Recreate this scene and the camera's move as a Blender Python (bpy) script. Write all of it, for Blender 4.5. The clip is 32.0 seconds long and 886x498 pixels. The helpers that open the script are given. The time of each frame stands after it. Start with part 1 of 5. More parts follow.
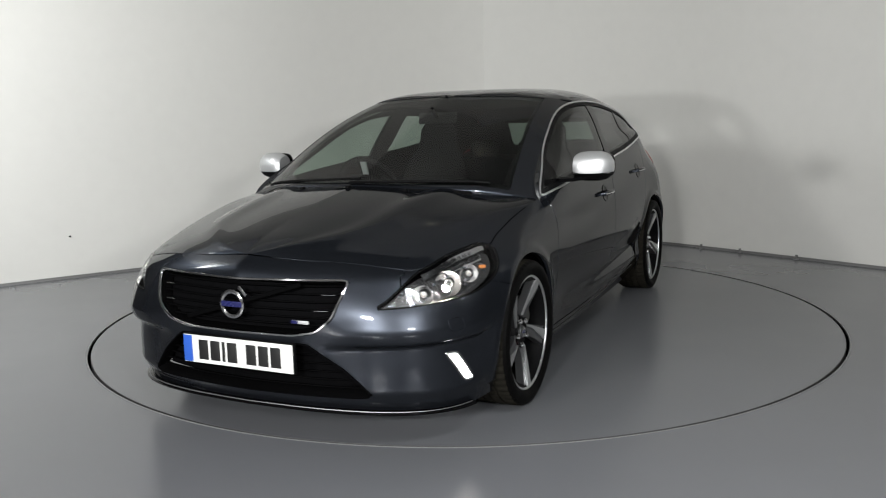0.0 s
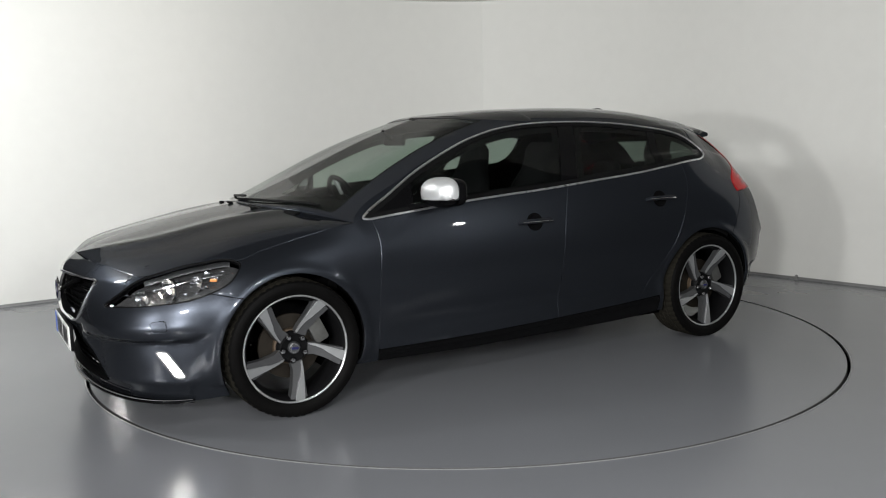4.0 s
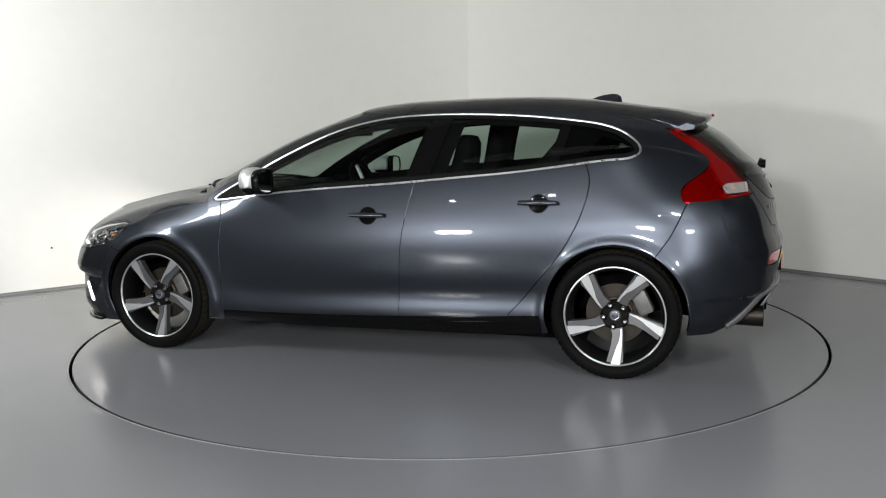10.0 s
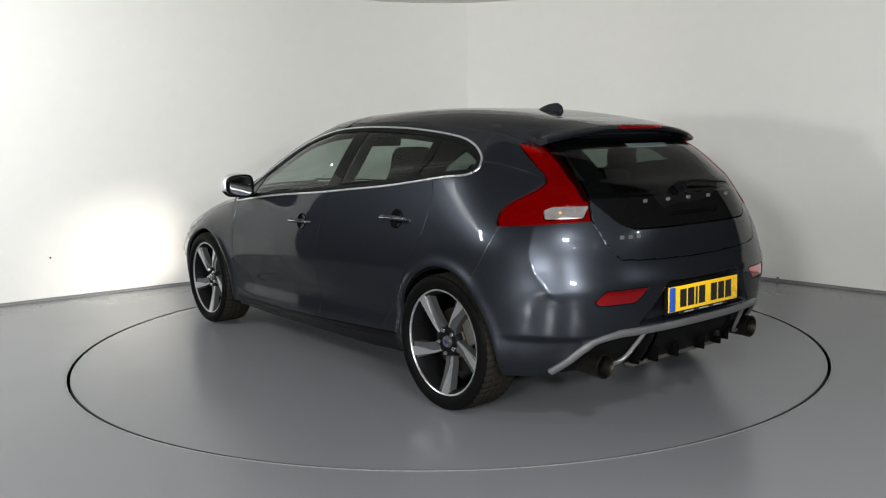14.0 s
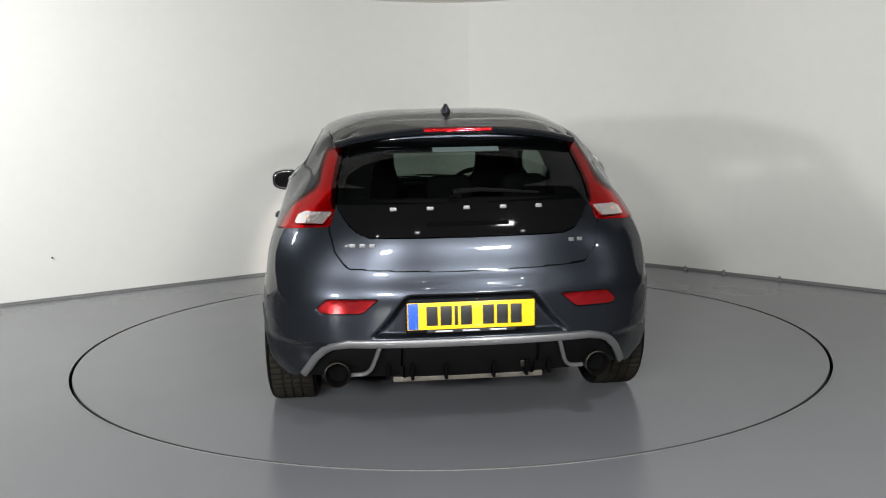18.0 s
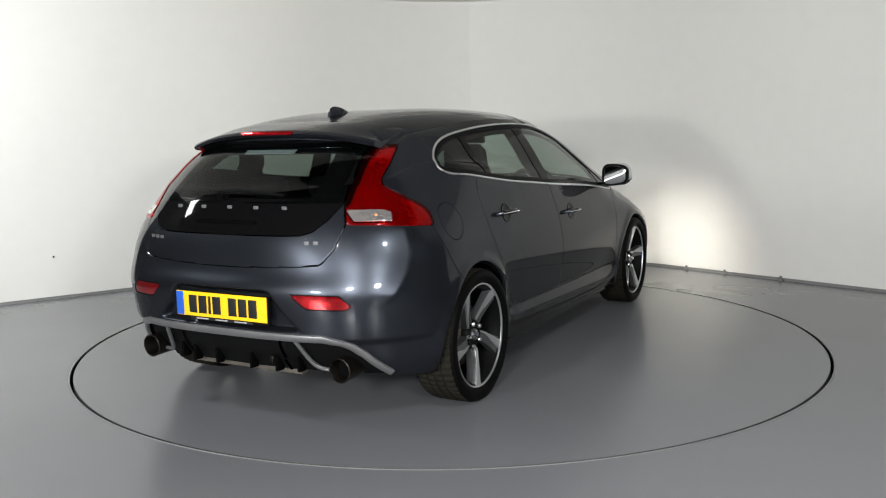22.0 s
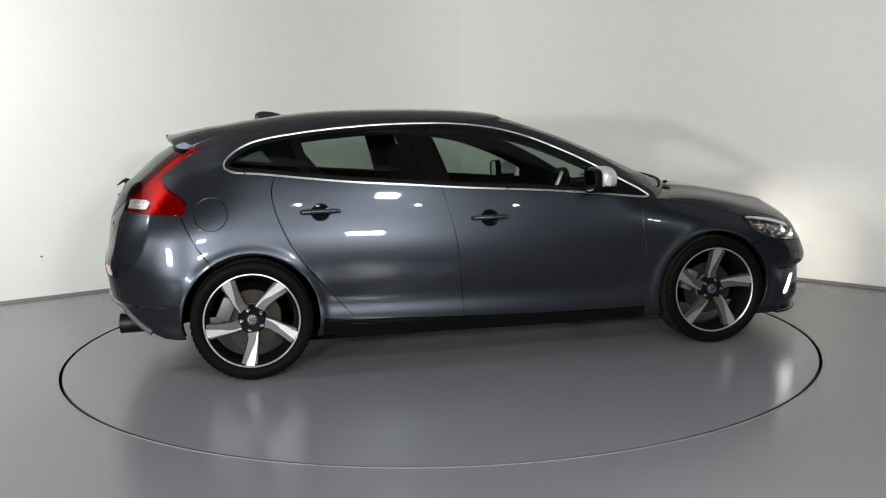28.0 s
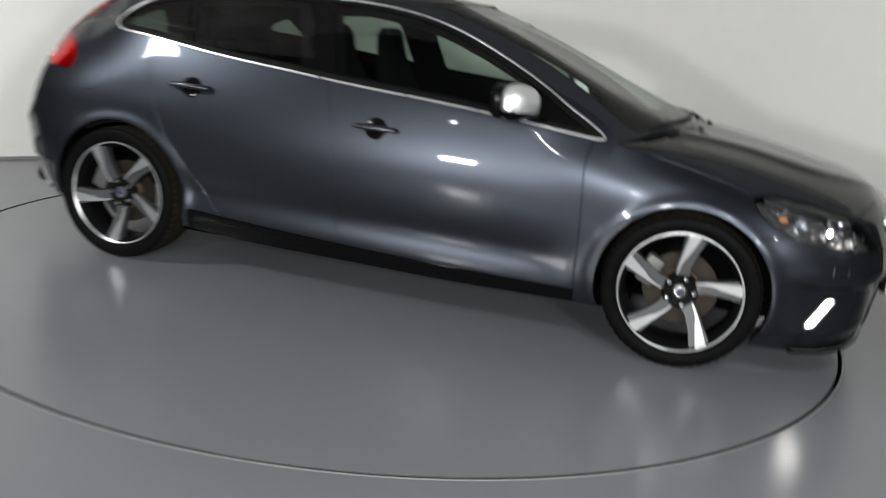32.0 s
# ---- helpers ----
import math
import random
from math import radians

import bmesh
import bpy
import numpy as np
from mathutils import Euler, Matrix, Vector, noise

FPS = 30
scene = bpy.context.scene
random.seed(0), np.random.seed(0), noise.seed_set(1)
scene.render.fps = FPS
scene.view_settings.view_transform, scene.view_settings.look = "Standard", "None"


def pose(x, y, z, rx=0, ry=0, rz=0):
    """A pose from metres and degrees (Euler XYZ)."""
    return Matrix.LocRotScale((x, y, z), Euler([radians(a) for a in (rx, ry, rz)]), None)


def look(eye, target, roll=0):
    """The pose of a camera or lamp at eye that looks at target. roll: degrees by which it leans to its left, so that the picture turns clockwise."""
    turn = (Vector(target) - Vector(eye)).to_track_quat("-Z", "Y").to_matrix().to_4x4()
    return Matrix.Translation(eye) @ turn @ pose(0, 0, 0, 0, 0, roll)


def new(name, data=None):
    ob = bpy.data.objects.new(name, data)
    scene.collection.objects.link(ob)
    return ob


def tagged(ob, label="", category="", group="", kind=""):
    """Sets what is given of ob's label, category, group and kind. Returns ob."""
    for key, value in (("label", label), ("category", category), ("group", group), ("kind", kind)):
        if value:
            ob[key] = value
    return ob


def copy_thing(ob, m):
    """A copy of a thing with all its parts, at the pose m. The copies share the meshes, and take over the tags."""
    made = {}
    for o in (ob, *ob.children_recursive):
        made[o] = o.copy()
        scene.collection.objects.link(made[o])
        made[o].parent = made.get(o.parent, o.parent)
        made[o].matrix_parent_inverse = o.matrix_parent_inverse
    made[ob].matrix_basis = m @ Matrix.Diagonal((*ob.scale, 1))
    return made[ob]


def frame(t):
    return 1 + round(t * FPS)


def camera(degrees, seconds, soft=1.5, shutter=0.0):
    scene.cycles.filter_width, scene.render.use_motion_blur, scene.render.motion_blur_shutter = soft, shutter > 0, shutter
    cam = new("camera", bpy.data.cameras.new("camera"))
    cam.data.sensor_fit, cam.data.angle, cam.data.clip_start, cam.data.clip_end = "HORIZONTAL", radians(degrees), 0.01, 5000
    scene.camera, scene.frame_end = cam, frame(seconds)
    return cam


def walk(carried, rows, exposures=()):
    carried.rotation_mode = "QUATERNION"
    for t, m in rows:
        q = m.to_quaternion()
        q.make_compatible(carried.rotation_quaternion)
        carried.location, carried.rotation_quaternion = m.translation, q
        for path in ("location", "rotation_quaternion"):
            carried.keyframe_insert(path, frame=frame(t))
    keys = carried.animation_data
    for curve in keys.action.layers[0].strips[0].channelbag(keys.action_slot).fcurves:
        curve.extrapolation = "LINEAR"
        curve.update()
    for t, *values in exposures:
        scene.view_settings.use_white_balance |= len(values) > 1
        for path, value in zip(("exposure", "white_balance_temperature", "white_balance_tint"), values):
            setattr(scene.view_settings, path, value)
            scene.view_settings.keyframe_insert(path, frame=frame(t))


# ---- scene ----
# camera: stands before the turntable, then is lifted and carried in at the end
CAMERA_ROWS = [
    (0.0, 0.000, -5.305, 1.247, 81.12, 1.41, 1.12),
    (0.5, 0.000, -5.305, 1.247, 81.13, 1.39, 1.17),
    (1.0, 0.000, -5.305, 1.247, 81.13, 1.35, 1.30),
    (1.5, 0.000, -5.305, 1.247, 81.29, 1.42, 1.43),
    (2.0, 0.000, -5.305, 1.247, 81.45, 1.49, 1.56),
    (2.5, 0.000, -5.305, 1.247, 81.56, 1.55, 1.81),
    (3.0, 0.000, -5.305, 1.247, 81.67, 1.62, 2.07),
    (3.5, 0.000, -5.305, 1.247, 82.09, 1.55, 1.58),
    (4.0, 0.000, -5.305, 1.247, 82.52, 1.48, 1.09),
    (4.5, 0.000, -5.305, 1.247, 82.62, 1.32, 0.97),
    (6.5, 0.000, -5.305, 1.247, 82.25, 1.58, 0.30),
    (7.0, 0.000, -5.305, 1.247, 82.26, 1.58, 0.25),
    (8.0, 0.000, -5.305, 1.247, 82.20, 1.55, 0.15),
    (9.0, 0.000, -5.305, 1.247, 82.29, 1.32, 0.03),
    (10.0, 0.000, -5.305, 1.247, 81.87, 1.28, 0.09),
    (11.0, 0.000, -5.305, 1.247, 82.09, 1.23, 0.16),
    (12.0, 0.000, -5.305, 1.247, 82.37, 1.33, 0.13),
    (13.0, 0.000, -5.305, 1.247, 82.67, 1.26, -0.03),
    (14.0, 0.000, -5.305, 1.247, 82.59, 1.19, 0.03),
    (14.5, 0.000, -5.305, 1.247, 82.50, 1.08, 0.03),
    (16.5, 0.000, -5.305, 1.247, 82.55, 1.15, 0.07),
    (17.0, 0.000, -5.305, 1.247, 82.58, 1.17, 0.07),
    (18.0, 0.000, -5.305, 1.247, 82.56, 1.26, 0.13),
    (19.0, 0.000, -5.305, 1.247, 82.29, 1.31, 0.06),
    (20.0, 0.000, -5.305, 1.247, 82.55, 1.22, 0.07),
    (21.0, 0.000, -5.305, 1.247, 82.62, 1.25, 0.14),
    (22.0, 0.000, -5.305, 1.247, 82.52, 1.22, 0.20),
    (23.0, 0.000, -5.305, 1.247, 82.31, 1.18, -0.01),
    (24.0, 0.000, -5.305, 1.247, 82.33, 1.20, -0.10),
    (25.0, 0.000, -5.305, 1.247, 82.46, 1.35, -0.09),
    (26.0, 0.000, -5.305, 1.247, 82.38, 1.32, -0.24),
    (26.5, 0.000, -5.305, 1.247, 82.22, 1.35, -0.40),
    (28.5, 0.000, -5.305, 1.247, 82.40, 1.35, -0.52),
    (29.0, 0.000, -5.305, 1.247, 82.07, 1.30, -0.59),
    (29.6, -0.015, -5.324, 1.396, 81.76, 1.87, -1.02),
    (30.0, -0.322, -5.369, 1.269, 81.97, 2.85, -0.41),
    (30.2, -0.187, -5.370, 1.174, 86.51, -0.28, 1.58),
    (30.4, -0.322, -5.358, 1.276, 87.99, -5.32, -1.71),
    (30.6, -0.215, -5.348, 1.379, 87.61, -6.22, -0.69),
    (30.8, -0.253, -5.265, 1.281, 85.93, -6.85, 0.39),
    (31.0, -0.313, -5.195, 1.319, 82.39, -8.94, -1.40),
    (31.2, -0.262, -5.098, 1.335, 80.95, -10.44, -2.33),
    (31.5, -0.213, -4.817, 1.213, 80.21, -14.82, -2.89),
    (31.7, -0.224, -4.705, 1.307, 77.91, -13.29, -1.50),
    (32.0, -0.211, -4.394, 1.255, 75.11, -5.81, -4.61),
]
cam = camera(55.54, 32.0, soft=1.05, shutter=0.5)
walk(cam, [(r[0], pose(*r[1:])) for r in CAMERA_ROWS], exposures=[(0.0, -0.25), (1.0, -0.25), (2.0, -0.17), (4.0, -0.05), (6.0, 0.0), (32.0, 0.0)])

# turn of the table, in degrees; the car stands off its axis
TURN = [(0.0, 246.0), (1.0, 237.30), (2.0, 228.55), (3.0, 220.10), (4.0, 211.60)] + [(t, 245.60 - 8.3487 * t) for t in range(5, 33)]
AXIS_X, AXIS_Y = -0.160, -0.091
TABLE_R = 2.231

# ---- world and lights: a closed studio lit by softboxes, spots and an added ceiling fill ----
world = bpy.data.worlds.new("studio_world")
world.use_nodes = True
world.node_tree.nodes["Background"].inputs[0].default_value = (0.9, 0.95, 1.0, 1)
world.node_tree.nodes["Background"].inputs[1].default_value = 0.05
scene.world = world
scene.view_settings.exposure = 0.0


def panel_light(name, eye, target, w, h, watts, colour=(1.0, 0.97, 0.93)):
    data = bpy.data.lights.new(name, "AREA")
    data.shape, data.size, data.size_y, data.energy, data.color = "RECTANGLE", w, h, watts, colour
    ob = new(name, data)
    ob.matrix_world = look(eye, target)
    return tagged(ob, "small bright ceiling spotlight" if "spot" in name else "bright rectangular studio light at the turntable, softboxes plus one added fill", "studio light")


COOL = (0.975, 1.0, 0.985)
WARM = (0.992, 0.992, 0.973)
# three softboxes on stands behind the camera
for x, z, watts in ((-3.5, 1.42, 165), (-1.05, 1.72, 165), (1.3, 1.72, 128)):
    panel_light("softbox", (x, -6.15, z), (x * 0.4, -0.4, 0.55), 0.46, 0.22, watts, WARM)
# a row of small ceiling spots
for x in (-2.6, -1.3, 0.1, 1.5, 2.8):
    panel_light("ceiling_spot", (x, -4.6, 2.52), (x * 0.5, 0.0, 0.3), 0.06, 0.06, 3, COOL)
# flat fill added under the ceiling before the table; small dim one aside
panel_light("softbox", (0.9, -3.9, 2.50), (1.4, -1.4, 0.0), 0.26, 0.16, 32, COOL)
panel_light("softbox", (3.6, -3.0, 1.9), (0.3, -0.3, 0.6), 0.10, 0.05, 6, COOL)
# one near the backdrop that washes its longer run
panel_light("softbox", (-3.6, -1.5, 2.40), (-2.9, 1.5, 1.2), 0.5, 0.7, 88, COOL)

# ---- materials ----
def nodes_of(name):
    m = bpy.data.materials.new(name)
    m.use_nodes = True
    nt = m.node_tree
    return m, nt, nt.nodes["Principled BSDF"]


def mat(name, colour, rough=0.5, metal=0.0, coat=0.0, grain=0.0, scale=40.0, bump=0.0, bump_scale=None, spread=0.08, coat_rough=0.03, spec=0.5):
    """A surface with two scales of variation in tone and roughness and a fine relief."""
    m, nt, p = nodes_of(name)
    p.inputs["Roughness"].default_value = rough
    p.inputs["Metallic"].default_value = metal
    p.inputs["Coat Weight"].default_value = coat
    p.inputs["Coat Roughness"].default_value = coat_rough
    p.inputs["Specular IOR Level"].default_value = spec
    p.inputs["Base Color"].default_value = (*colour, 1)
    coords = nt.nodes.new("ShaderNodeTexCoord")
    if grain:
        fine = nt.nodes.new("ShaderNodeTexNoise")
        fine.inputs["Scale"].default_value, fine.inputs["Detail"].default_value = scale, 6
        broad = nt.nodes.new("ShaderNodeTexNoise")
        broad.inputs["Scale"].default_value, broad.inputs["Detail"].default_value = scale / 14, 3
        nt.links.new(coords.outputs["Object"], fine.inputs["Vector"])
        nt.links.new(coords.outputs["Object"], broad.inputs["Vector"])
        add = nt.nodes.new("ShaderNodeMath")
        add.operation = "ADD"
        nt.links.new(fine.outputs["Fac"], add.inputs[0])
        nt.links.new(broad.outputs["Fac"], add.inputs[1])
        ramp = nt.nodes.new("ShaderNodeMapRange")
        ramp.inputs["From Min"].default_value, ramp.inputs["From Max"].default_value = 0.6, 1.4
        nt.links.new(add.outputs[0], ramp.inputs["Value"])
        mix = nt.nodes.new("ShaderNodeMix")
        mix.data_type = "RGBA"
        mix.inputs["A"].default_value = (*[c * (1 - grain) for c in colour], 1)
        mix.inputs["B"].default_value = (*[min(1, c * (1 + grain)) for c in colour], 1)
        nt.links.new(ramp.outputs[0], mix.inputs["Factor"])
        nt.links.new(mix.outputs["Result"], p.inputs["Base Color"])
        rr = nt.nodes.new("ShaderNodeMapRange")
        rr.inputs["To Min"].default_value, rr.inputs["To Max"].default_value = max(0.02, rough - spread), min(1, rough + spread)
        nt.links.new(ramp.outputs[0], rr.inputs["Value"])
        nt.links.new(rr.outputs[0], p.inputs["Roughness"])
    if bump:
        tex = nt.nodes.new("ShaderNodeTexNoise")
        tex.inputs["Scale"].default_value, tex.inputs["Detail"].default_value = bump_scale or scale, 5
        nt.links.new(coords.outputs["Object"], tex.inputs["Vector"])
        b = nt.nodes.new("ShaderNodeBump")
        b.inputs["Strength"].default_value, b.inputs["Distance"].default_value = bump, 0.002
        nt.links.new(tex.outputs["Fac"], b.inputs["Height"])
        nt.links.new(b.outputs["Normal"], p.inputs["Normal"])
    return m


def pane(name, tint, gloss_rough=0.02):
    """A thin sheet of glass: tinted see-through, with a mirror gloss that grows at grazing angles."""
    m, nt, p = nodes_of(name)
    nt.nodes.remove(p)
    see = nt.nodes.new("ShaderNodeBsdfTransparent")
    see.inputs["Color"].default_value = (*tint, 1)
    gloss = nt.nodes.new("ShaderNodeBsdfGlossy")
    gloss.inputs["Roughness"].default_value = gloss_rough
    face = nt.nodes.new("ShaderNodeLayerWeight")
    face.inputs["Blend"].default_value = 0.5
    steep = nt.nodes.new("ShaderNodeMath")
    steep.operation = "POWER"
    steep.inputs[1].default_value = 4.5
    nt.links.new(face.outputs["Facing"], steep.inputs[0])
    fres = nt.nodes.new("ShaderNodeMapRange")
    fres.inputs["To Min"].default_value, fres.inputs["To Max"].default_value = 0.022, 0.85
    nt.links.new(steep.outputs[0], fres.inputs["Value"])
    mix = nt.nodes.new("ShaderNodeMixShader")
    nt.links.new(fres.outputs[0], mix.inputs[0])
    nt.links.new(see.outputs[0], mix.inputs[1])
    nt.links.new(gloss.outputs[0], mix.inputs[2])
    nt.links.new(mix.outputs[0], nt.nodes["Material Output"].inputs["Surface"])
    return m


def glow(name, colour, strength, base=(0.8, 0.8, 0.8)):
    m, nt, p = nodes_of(name)
    p.inputs["Base Color"].default_value = (*base, 1)
    p.inputs["Emission Color"].default_value = (*colour, 1)
    p.inputs["Emission Strength"].default_value = strength
    return m


def flake_paint(name, colour):
    """Metallic car paint: flakes under a clear coat."""
    m, nt, p = nodes_of(name)
    coords = nt.nodes.new("ShaderNodeTexCoord")
    cell = nt.nodes.new("ShaderNodeTexVoronoi")
    cell.inputs["Scale"].default_value = 1400
    nt.links.new(coords.outputs["Object"], cell.inputs["Vector"])
    mix = nt.nodes.new("ShaderNodeMix")
    mix.data_type = "RGBA"
    mix.inputs["A"].default_value = (*[c * 0.75 for c in colour], 1)
    mix.inputs["B"].default_value = (*[c * 1.3 for c in colour], 1)
    sep = nt.nodes.new("ShaderNodeSeparateColor")
    nt.links.new(cell.outputs["Color"], sep.inputs[0])
    nt.links.new(sep.outputs[0], mix.inputs["Factor"])
    nt.links.new(mix.outputs["Result"], p.inputs["Base Color"])
    p.inputs["Metallic"].default_value = 0.9
    p.inputs["Roughness"].default_value = 0.335
    p.inputs["Specular Tint"].default_value = (0.12, 0.13, 0.15, 1)
    p.inputs["Coat Weight"].default_value = 0.9
    p.inputs["Coat IOR"].default_value = 1.30
    p.inputs["Coat Roughness"].default_value = 0.025
    wave = nt.nodes.new("ShaderNodeTexNoise")
    wave.inputs["Scale"].default_value, wave.inputs["Detail"].default_value = 260, 2
    nt.links.new(coords.outputs["Object"], wave.inputs["Vector"])
    b = nt.nodes.new("ShaderNodeBump")
    b.inputs["Strength"].default_value, b.inputs["Distance"].default_value = 0.04, 0.0004
    nt.links.new(wave.outputs["Fac"], b.inputs["Height"])
    nt.links.new(b.outputs["Normal"], p.inputs["Coat Normal"])
    return m


WALL = mat("white_wall_paint", (0.635, 0.632, 0.612), 0.6, grain=0.025, scale=9, bump=0.12, bump_scale=160)
BLACKOUT = mat("unseen_ceiling_black", (0.02, 0.02, 0.021), 0.85, grain=0.1, scale=8, bump=0.1, bump_scale=120)
CEIL = mat("ceiling_paint", (0.80, 0.785, 0.76), 0.8, grain=0.03, scale=8, bump=0.1, bump_scale=120)
FLOOR = mat("grey_floor_paint", (0.147, 0.151, 0.164), 0.25, grain=0.035, scale=2, spread=0.02)
DISC = mat("grey_turntable_paint", (0.147, 0.151, 0.164), 0.25, grain=0.035, scale=2, spread=0.02)
EDGE = mat("worn_steel_edge", (0.20, 0.20, 0.205), 0.5, metal=0.2, grain=0.2, scale=30)
DARK_EDGE = mat("mottled_dark_edge", (0.035, 0.035, 0.036), 0.7, grain=0.3, scale=12)
DARK = mat("dark_gap", (0.003, 0.003, 0.0034), 0.9, spec=0.02, grain=0.2, scale=30)
DULL_GREY = mat("dull_grey", (0.16, 0.16, 0.16), 0.6, grain=0.1, scale=20)
PAINT = flake_paint("metallic_blue_grey_paint", (0.0380, 0.0425, 0.0525))
LAMP_HOUSE = mat("dark_lamp_housing", (0.20, 0.20, 0.205), 0.2, bump=0.7, bump_scale=22, metal=0.8, grain=0.3, scale=35)
DARKWALL = mat("charcoal_wall_paint", (0.03, 0.03, 0.032), 0.8, grain=0.08, scale=9, bump=0.1, bump_scale=120)
GLOSSBLACK = mat("gloss_black", (0.003, 0.003, 0.0033), 0.05, spec=0.09, grain=0.1, scale=60, spread=0.01)
PLASTIC = mat("black_plastic", (0.004, 0.004, 0.0043), 0.5, spec=0.06, grain=0.15, scale=200, bump=0.1, bump_scale=900)
TREAD = mat("dusty_tread_rubber", (0.015, 0.0138, 0.011), 0.8, spec=0.04, grain=0.35, scale=40, bump=0.12, bump_scale=500)
RUBBER = mat("tyre_rubber", (0.0030, 0.0029, 0.0029), 0.5, spec=0.03, grain=0.25, scale=60, bump=0.12, bump_scale=500)
CHROME = mat("bright_chrome", (0.78, 0.78, 0.78), 0.12, metal=1.0, grain=0.03, scale=60, spread=0.03)
SILVER = mat("satin_silver", (0.62, 0.63, 0.64), 0.42, metal=0.7, coat=0.4, grain=0.04, scale=80, spread=0.04)
ALLOY_CUT = mat("diamond_cut_alloy", (0.52, 0.53, 0.54), 0.30, metal=0.85, grain=0.02, scale=20, spread=0.03)
ALLOY_DARK = mat("dark_grey_alloy", (0.075, 0.076, 0.08), 0.4, metal=0.6, coat=0.3, grain=0.08, scale=60)
DISC_METAL = mat("brake_disc_steel", (0.021, 0.017, 0.013), 0.5, metal=0.7, grain=0.3, scale=40)
RUST = mat("rusty_hub", (0.055, 0.036, 0.021), 0.75, grain=0.4, scale=50)
STEEL = mat("exhaust_steel", (0.022, 0.019, 0.016), 0.45, metal=0.9, grain=0.25, scale=40)
HEATSHIELD = mat("pale_heat_shield", (0.10, 0.09, 0.075), 0.55, metal=0.3, grain=0.2, scale=30)
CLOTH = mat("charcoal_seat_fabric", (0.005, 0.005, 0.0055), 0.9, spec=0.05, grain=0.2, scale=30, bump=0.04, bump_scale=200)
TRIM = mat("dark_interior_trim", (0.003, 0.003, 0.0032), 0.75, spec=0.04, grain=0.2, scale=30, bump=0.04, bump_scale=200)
LINER = mat("grey_headliner", (0.035, 0.034, 0.032), 0.9, grain=0.08, scale=200)
RED = mat("red_lamp_plastic", (0.56, 0.006, 0.012), 0.13, metal=0.85, coat=1.0,
          bump=1.0, bump_scale=34, grain=0.3, scale=40)
CLEAR_LAMP = mat("clear_lamp_plastic", (0.60, 0.56, 0.54), 0.15, metal=0.6, bump=0.8, bump_scale=45, coat=1.0, grain=0.2, scale=70)
REVERSING = mat("reversing_lamp_plastic", (0.68, 0.63, 0.62), 0.16, metal=0.85, bump=1.0, bump_scale=45, coat=1.0, grain=0.35, scale=60)
AMBER = mat("amber_lamp", (0.6, 0.22, 0.06), 0.2, coat=1.0, grain=0.15, scale=60)
REFLECTOR = mat("lamp_reflector", (0.82, 0.83, 0.85), 0.12, metal=1.0, grain=0.08, scale=40, bump=0.5, bump_scale=45)
YELLOW = mat("yellow_plate", (0.85, 0.52, 0.012), 0.3, coat=0.5, grain=0.02, scale=60)
WHITE = mat("white_plate", (0.78, 0.78, 0.77), 0.3, coat=0.5, grain=0.02, scale=60)
BLUE = mat("blue_plate_band", (0.02, 0.09, 0.45), 0.35, coat=0.4, grain=0.05, scale=60)
INK = mat("black_plate_ink", (0.012, 0.012, 0.012), 0.4, grain=0.1, scale=90)
EMBLEM_BLUE = mat("emblem_blue", (0.012, 0.014, 0.075), 0.25, coat=0.6, grain=0.05, scale=90)
PAPER = mat("paper_sticker", (0.30, 0.34, 0.37), 0.6, grain=0.05, scale=60)
GLASS = pane("tinted_window_glass", (0.58, 0.66, 0.61))
GLASS_DARK = pane("dark_privacy_glass", (0.29, 0.34, 0.31))
RED_COVER = pane("red_lamp_cover", (0.82, 0.03, 0.03), 0.04)
GLASS_CLEAR = pane("clear_lamp_cover", (0.92, 0.93, 0.94))
GLASS_MIRROR = mat("mirror_glass", (0.85, 0.86, 0.87), 0.03, metal=1.0, grain=0.02, scale=20, spread=0.01)
DRL = glow("daytime_lamp_glow", (1.0, 0.98, 0.95), 32)
SATIN_TRIM = mat("satin_chrome_trim", (0.72, 0.72, 0.73), 0.32, metal=1.0, grain=0.03, scale=60)
SATIN_GREY = mat("satin_grey_trim", (0.17, 0.17, 0.175), 0.42, metal=0.6, coat=0.3, grain=0.05, scale=80)
CALIPER = mat("cast_caliper", (0.10, 0.10, 0.097), 0.5, metal=0.5, grain=0.2, scale=60)
# The shade inside the wheel is put into this near-black colour.
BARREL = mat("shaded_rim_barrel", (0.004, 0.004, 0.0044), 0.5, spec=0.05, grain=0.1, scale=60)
MESHBLACK = mat("grille_black", (0.002, 0.002, 0.0022), 0.7, spec=0.01, grain=0.1, scale=90)
BEAM = glow("headlamp_glow", (1.0, 0.945, 0.83), 13000)

# ---- mesh helpers ----
def mesh_object(name, verts, faces, material, parent=None, label="", smooth=False, normals=None):
    me = bpy.data.meshes.new(name)
    me.from_pydata([tuple(map(float, v)) for v in verts], [], faces)
    me.materials.append(material)
    if smooth:
        me.polygons.foreach_set("use_smooth", [True] * len(me.polygons))
    if normals is not None:
        me.normals_split_custom_set_from_vertices([tuple(map(float, n)) for n in normals])
    me.update()
    ob = new(name, me)
    ob.parent = parent
    if label:
        ob["label"] = label
    return ob


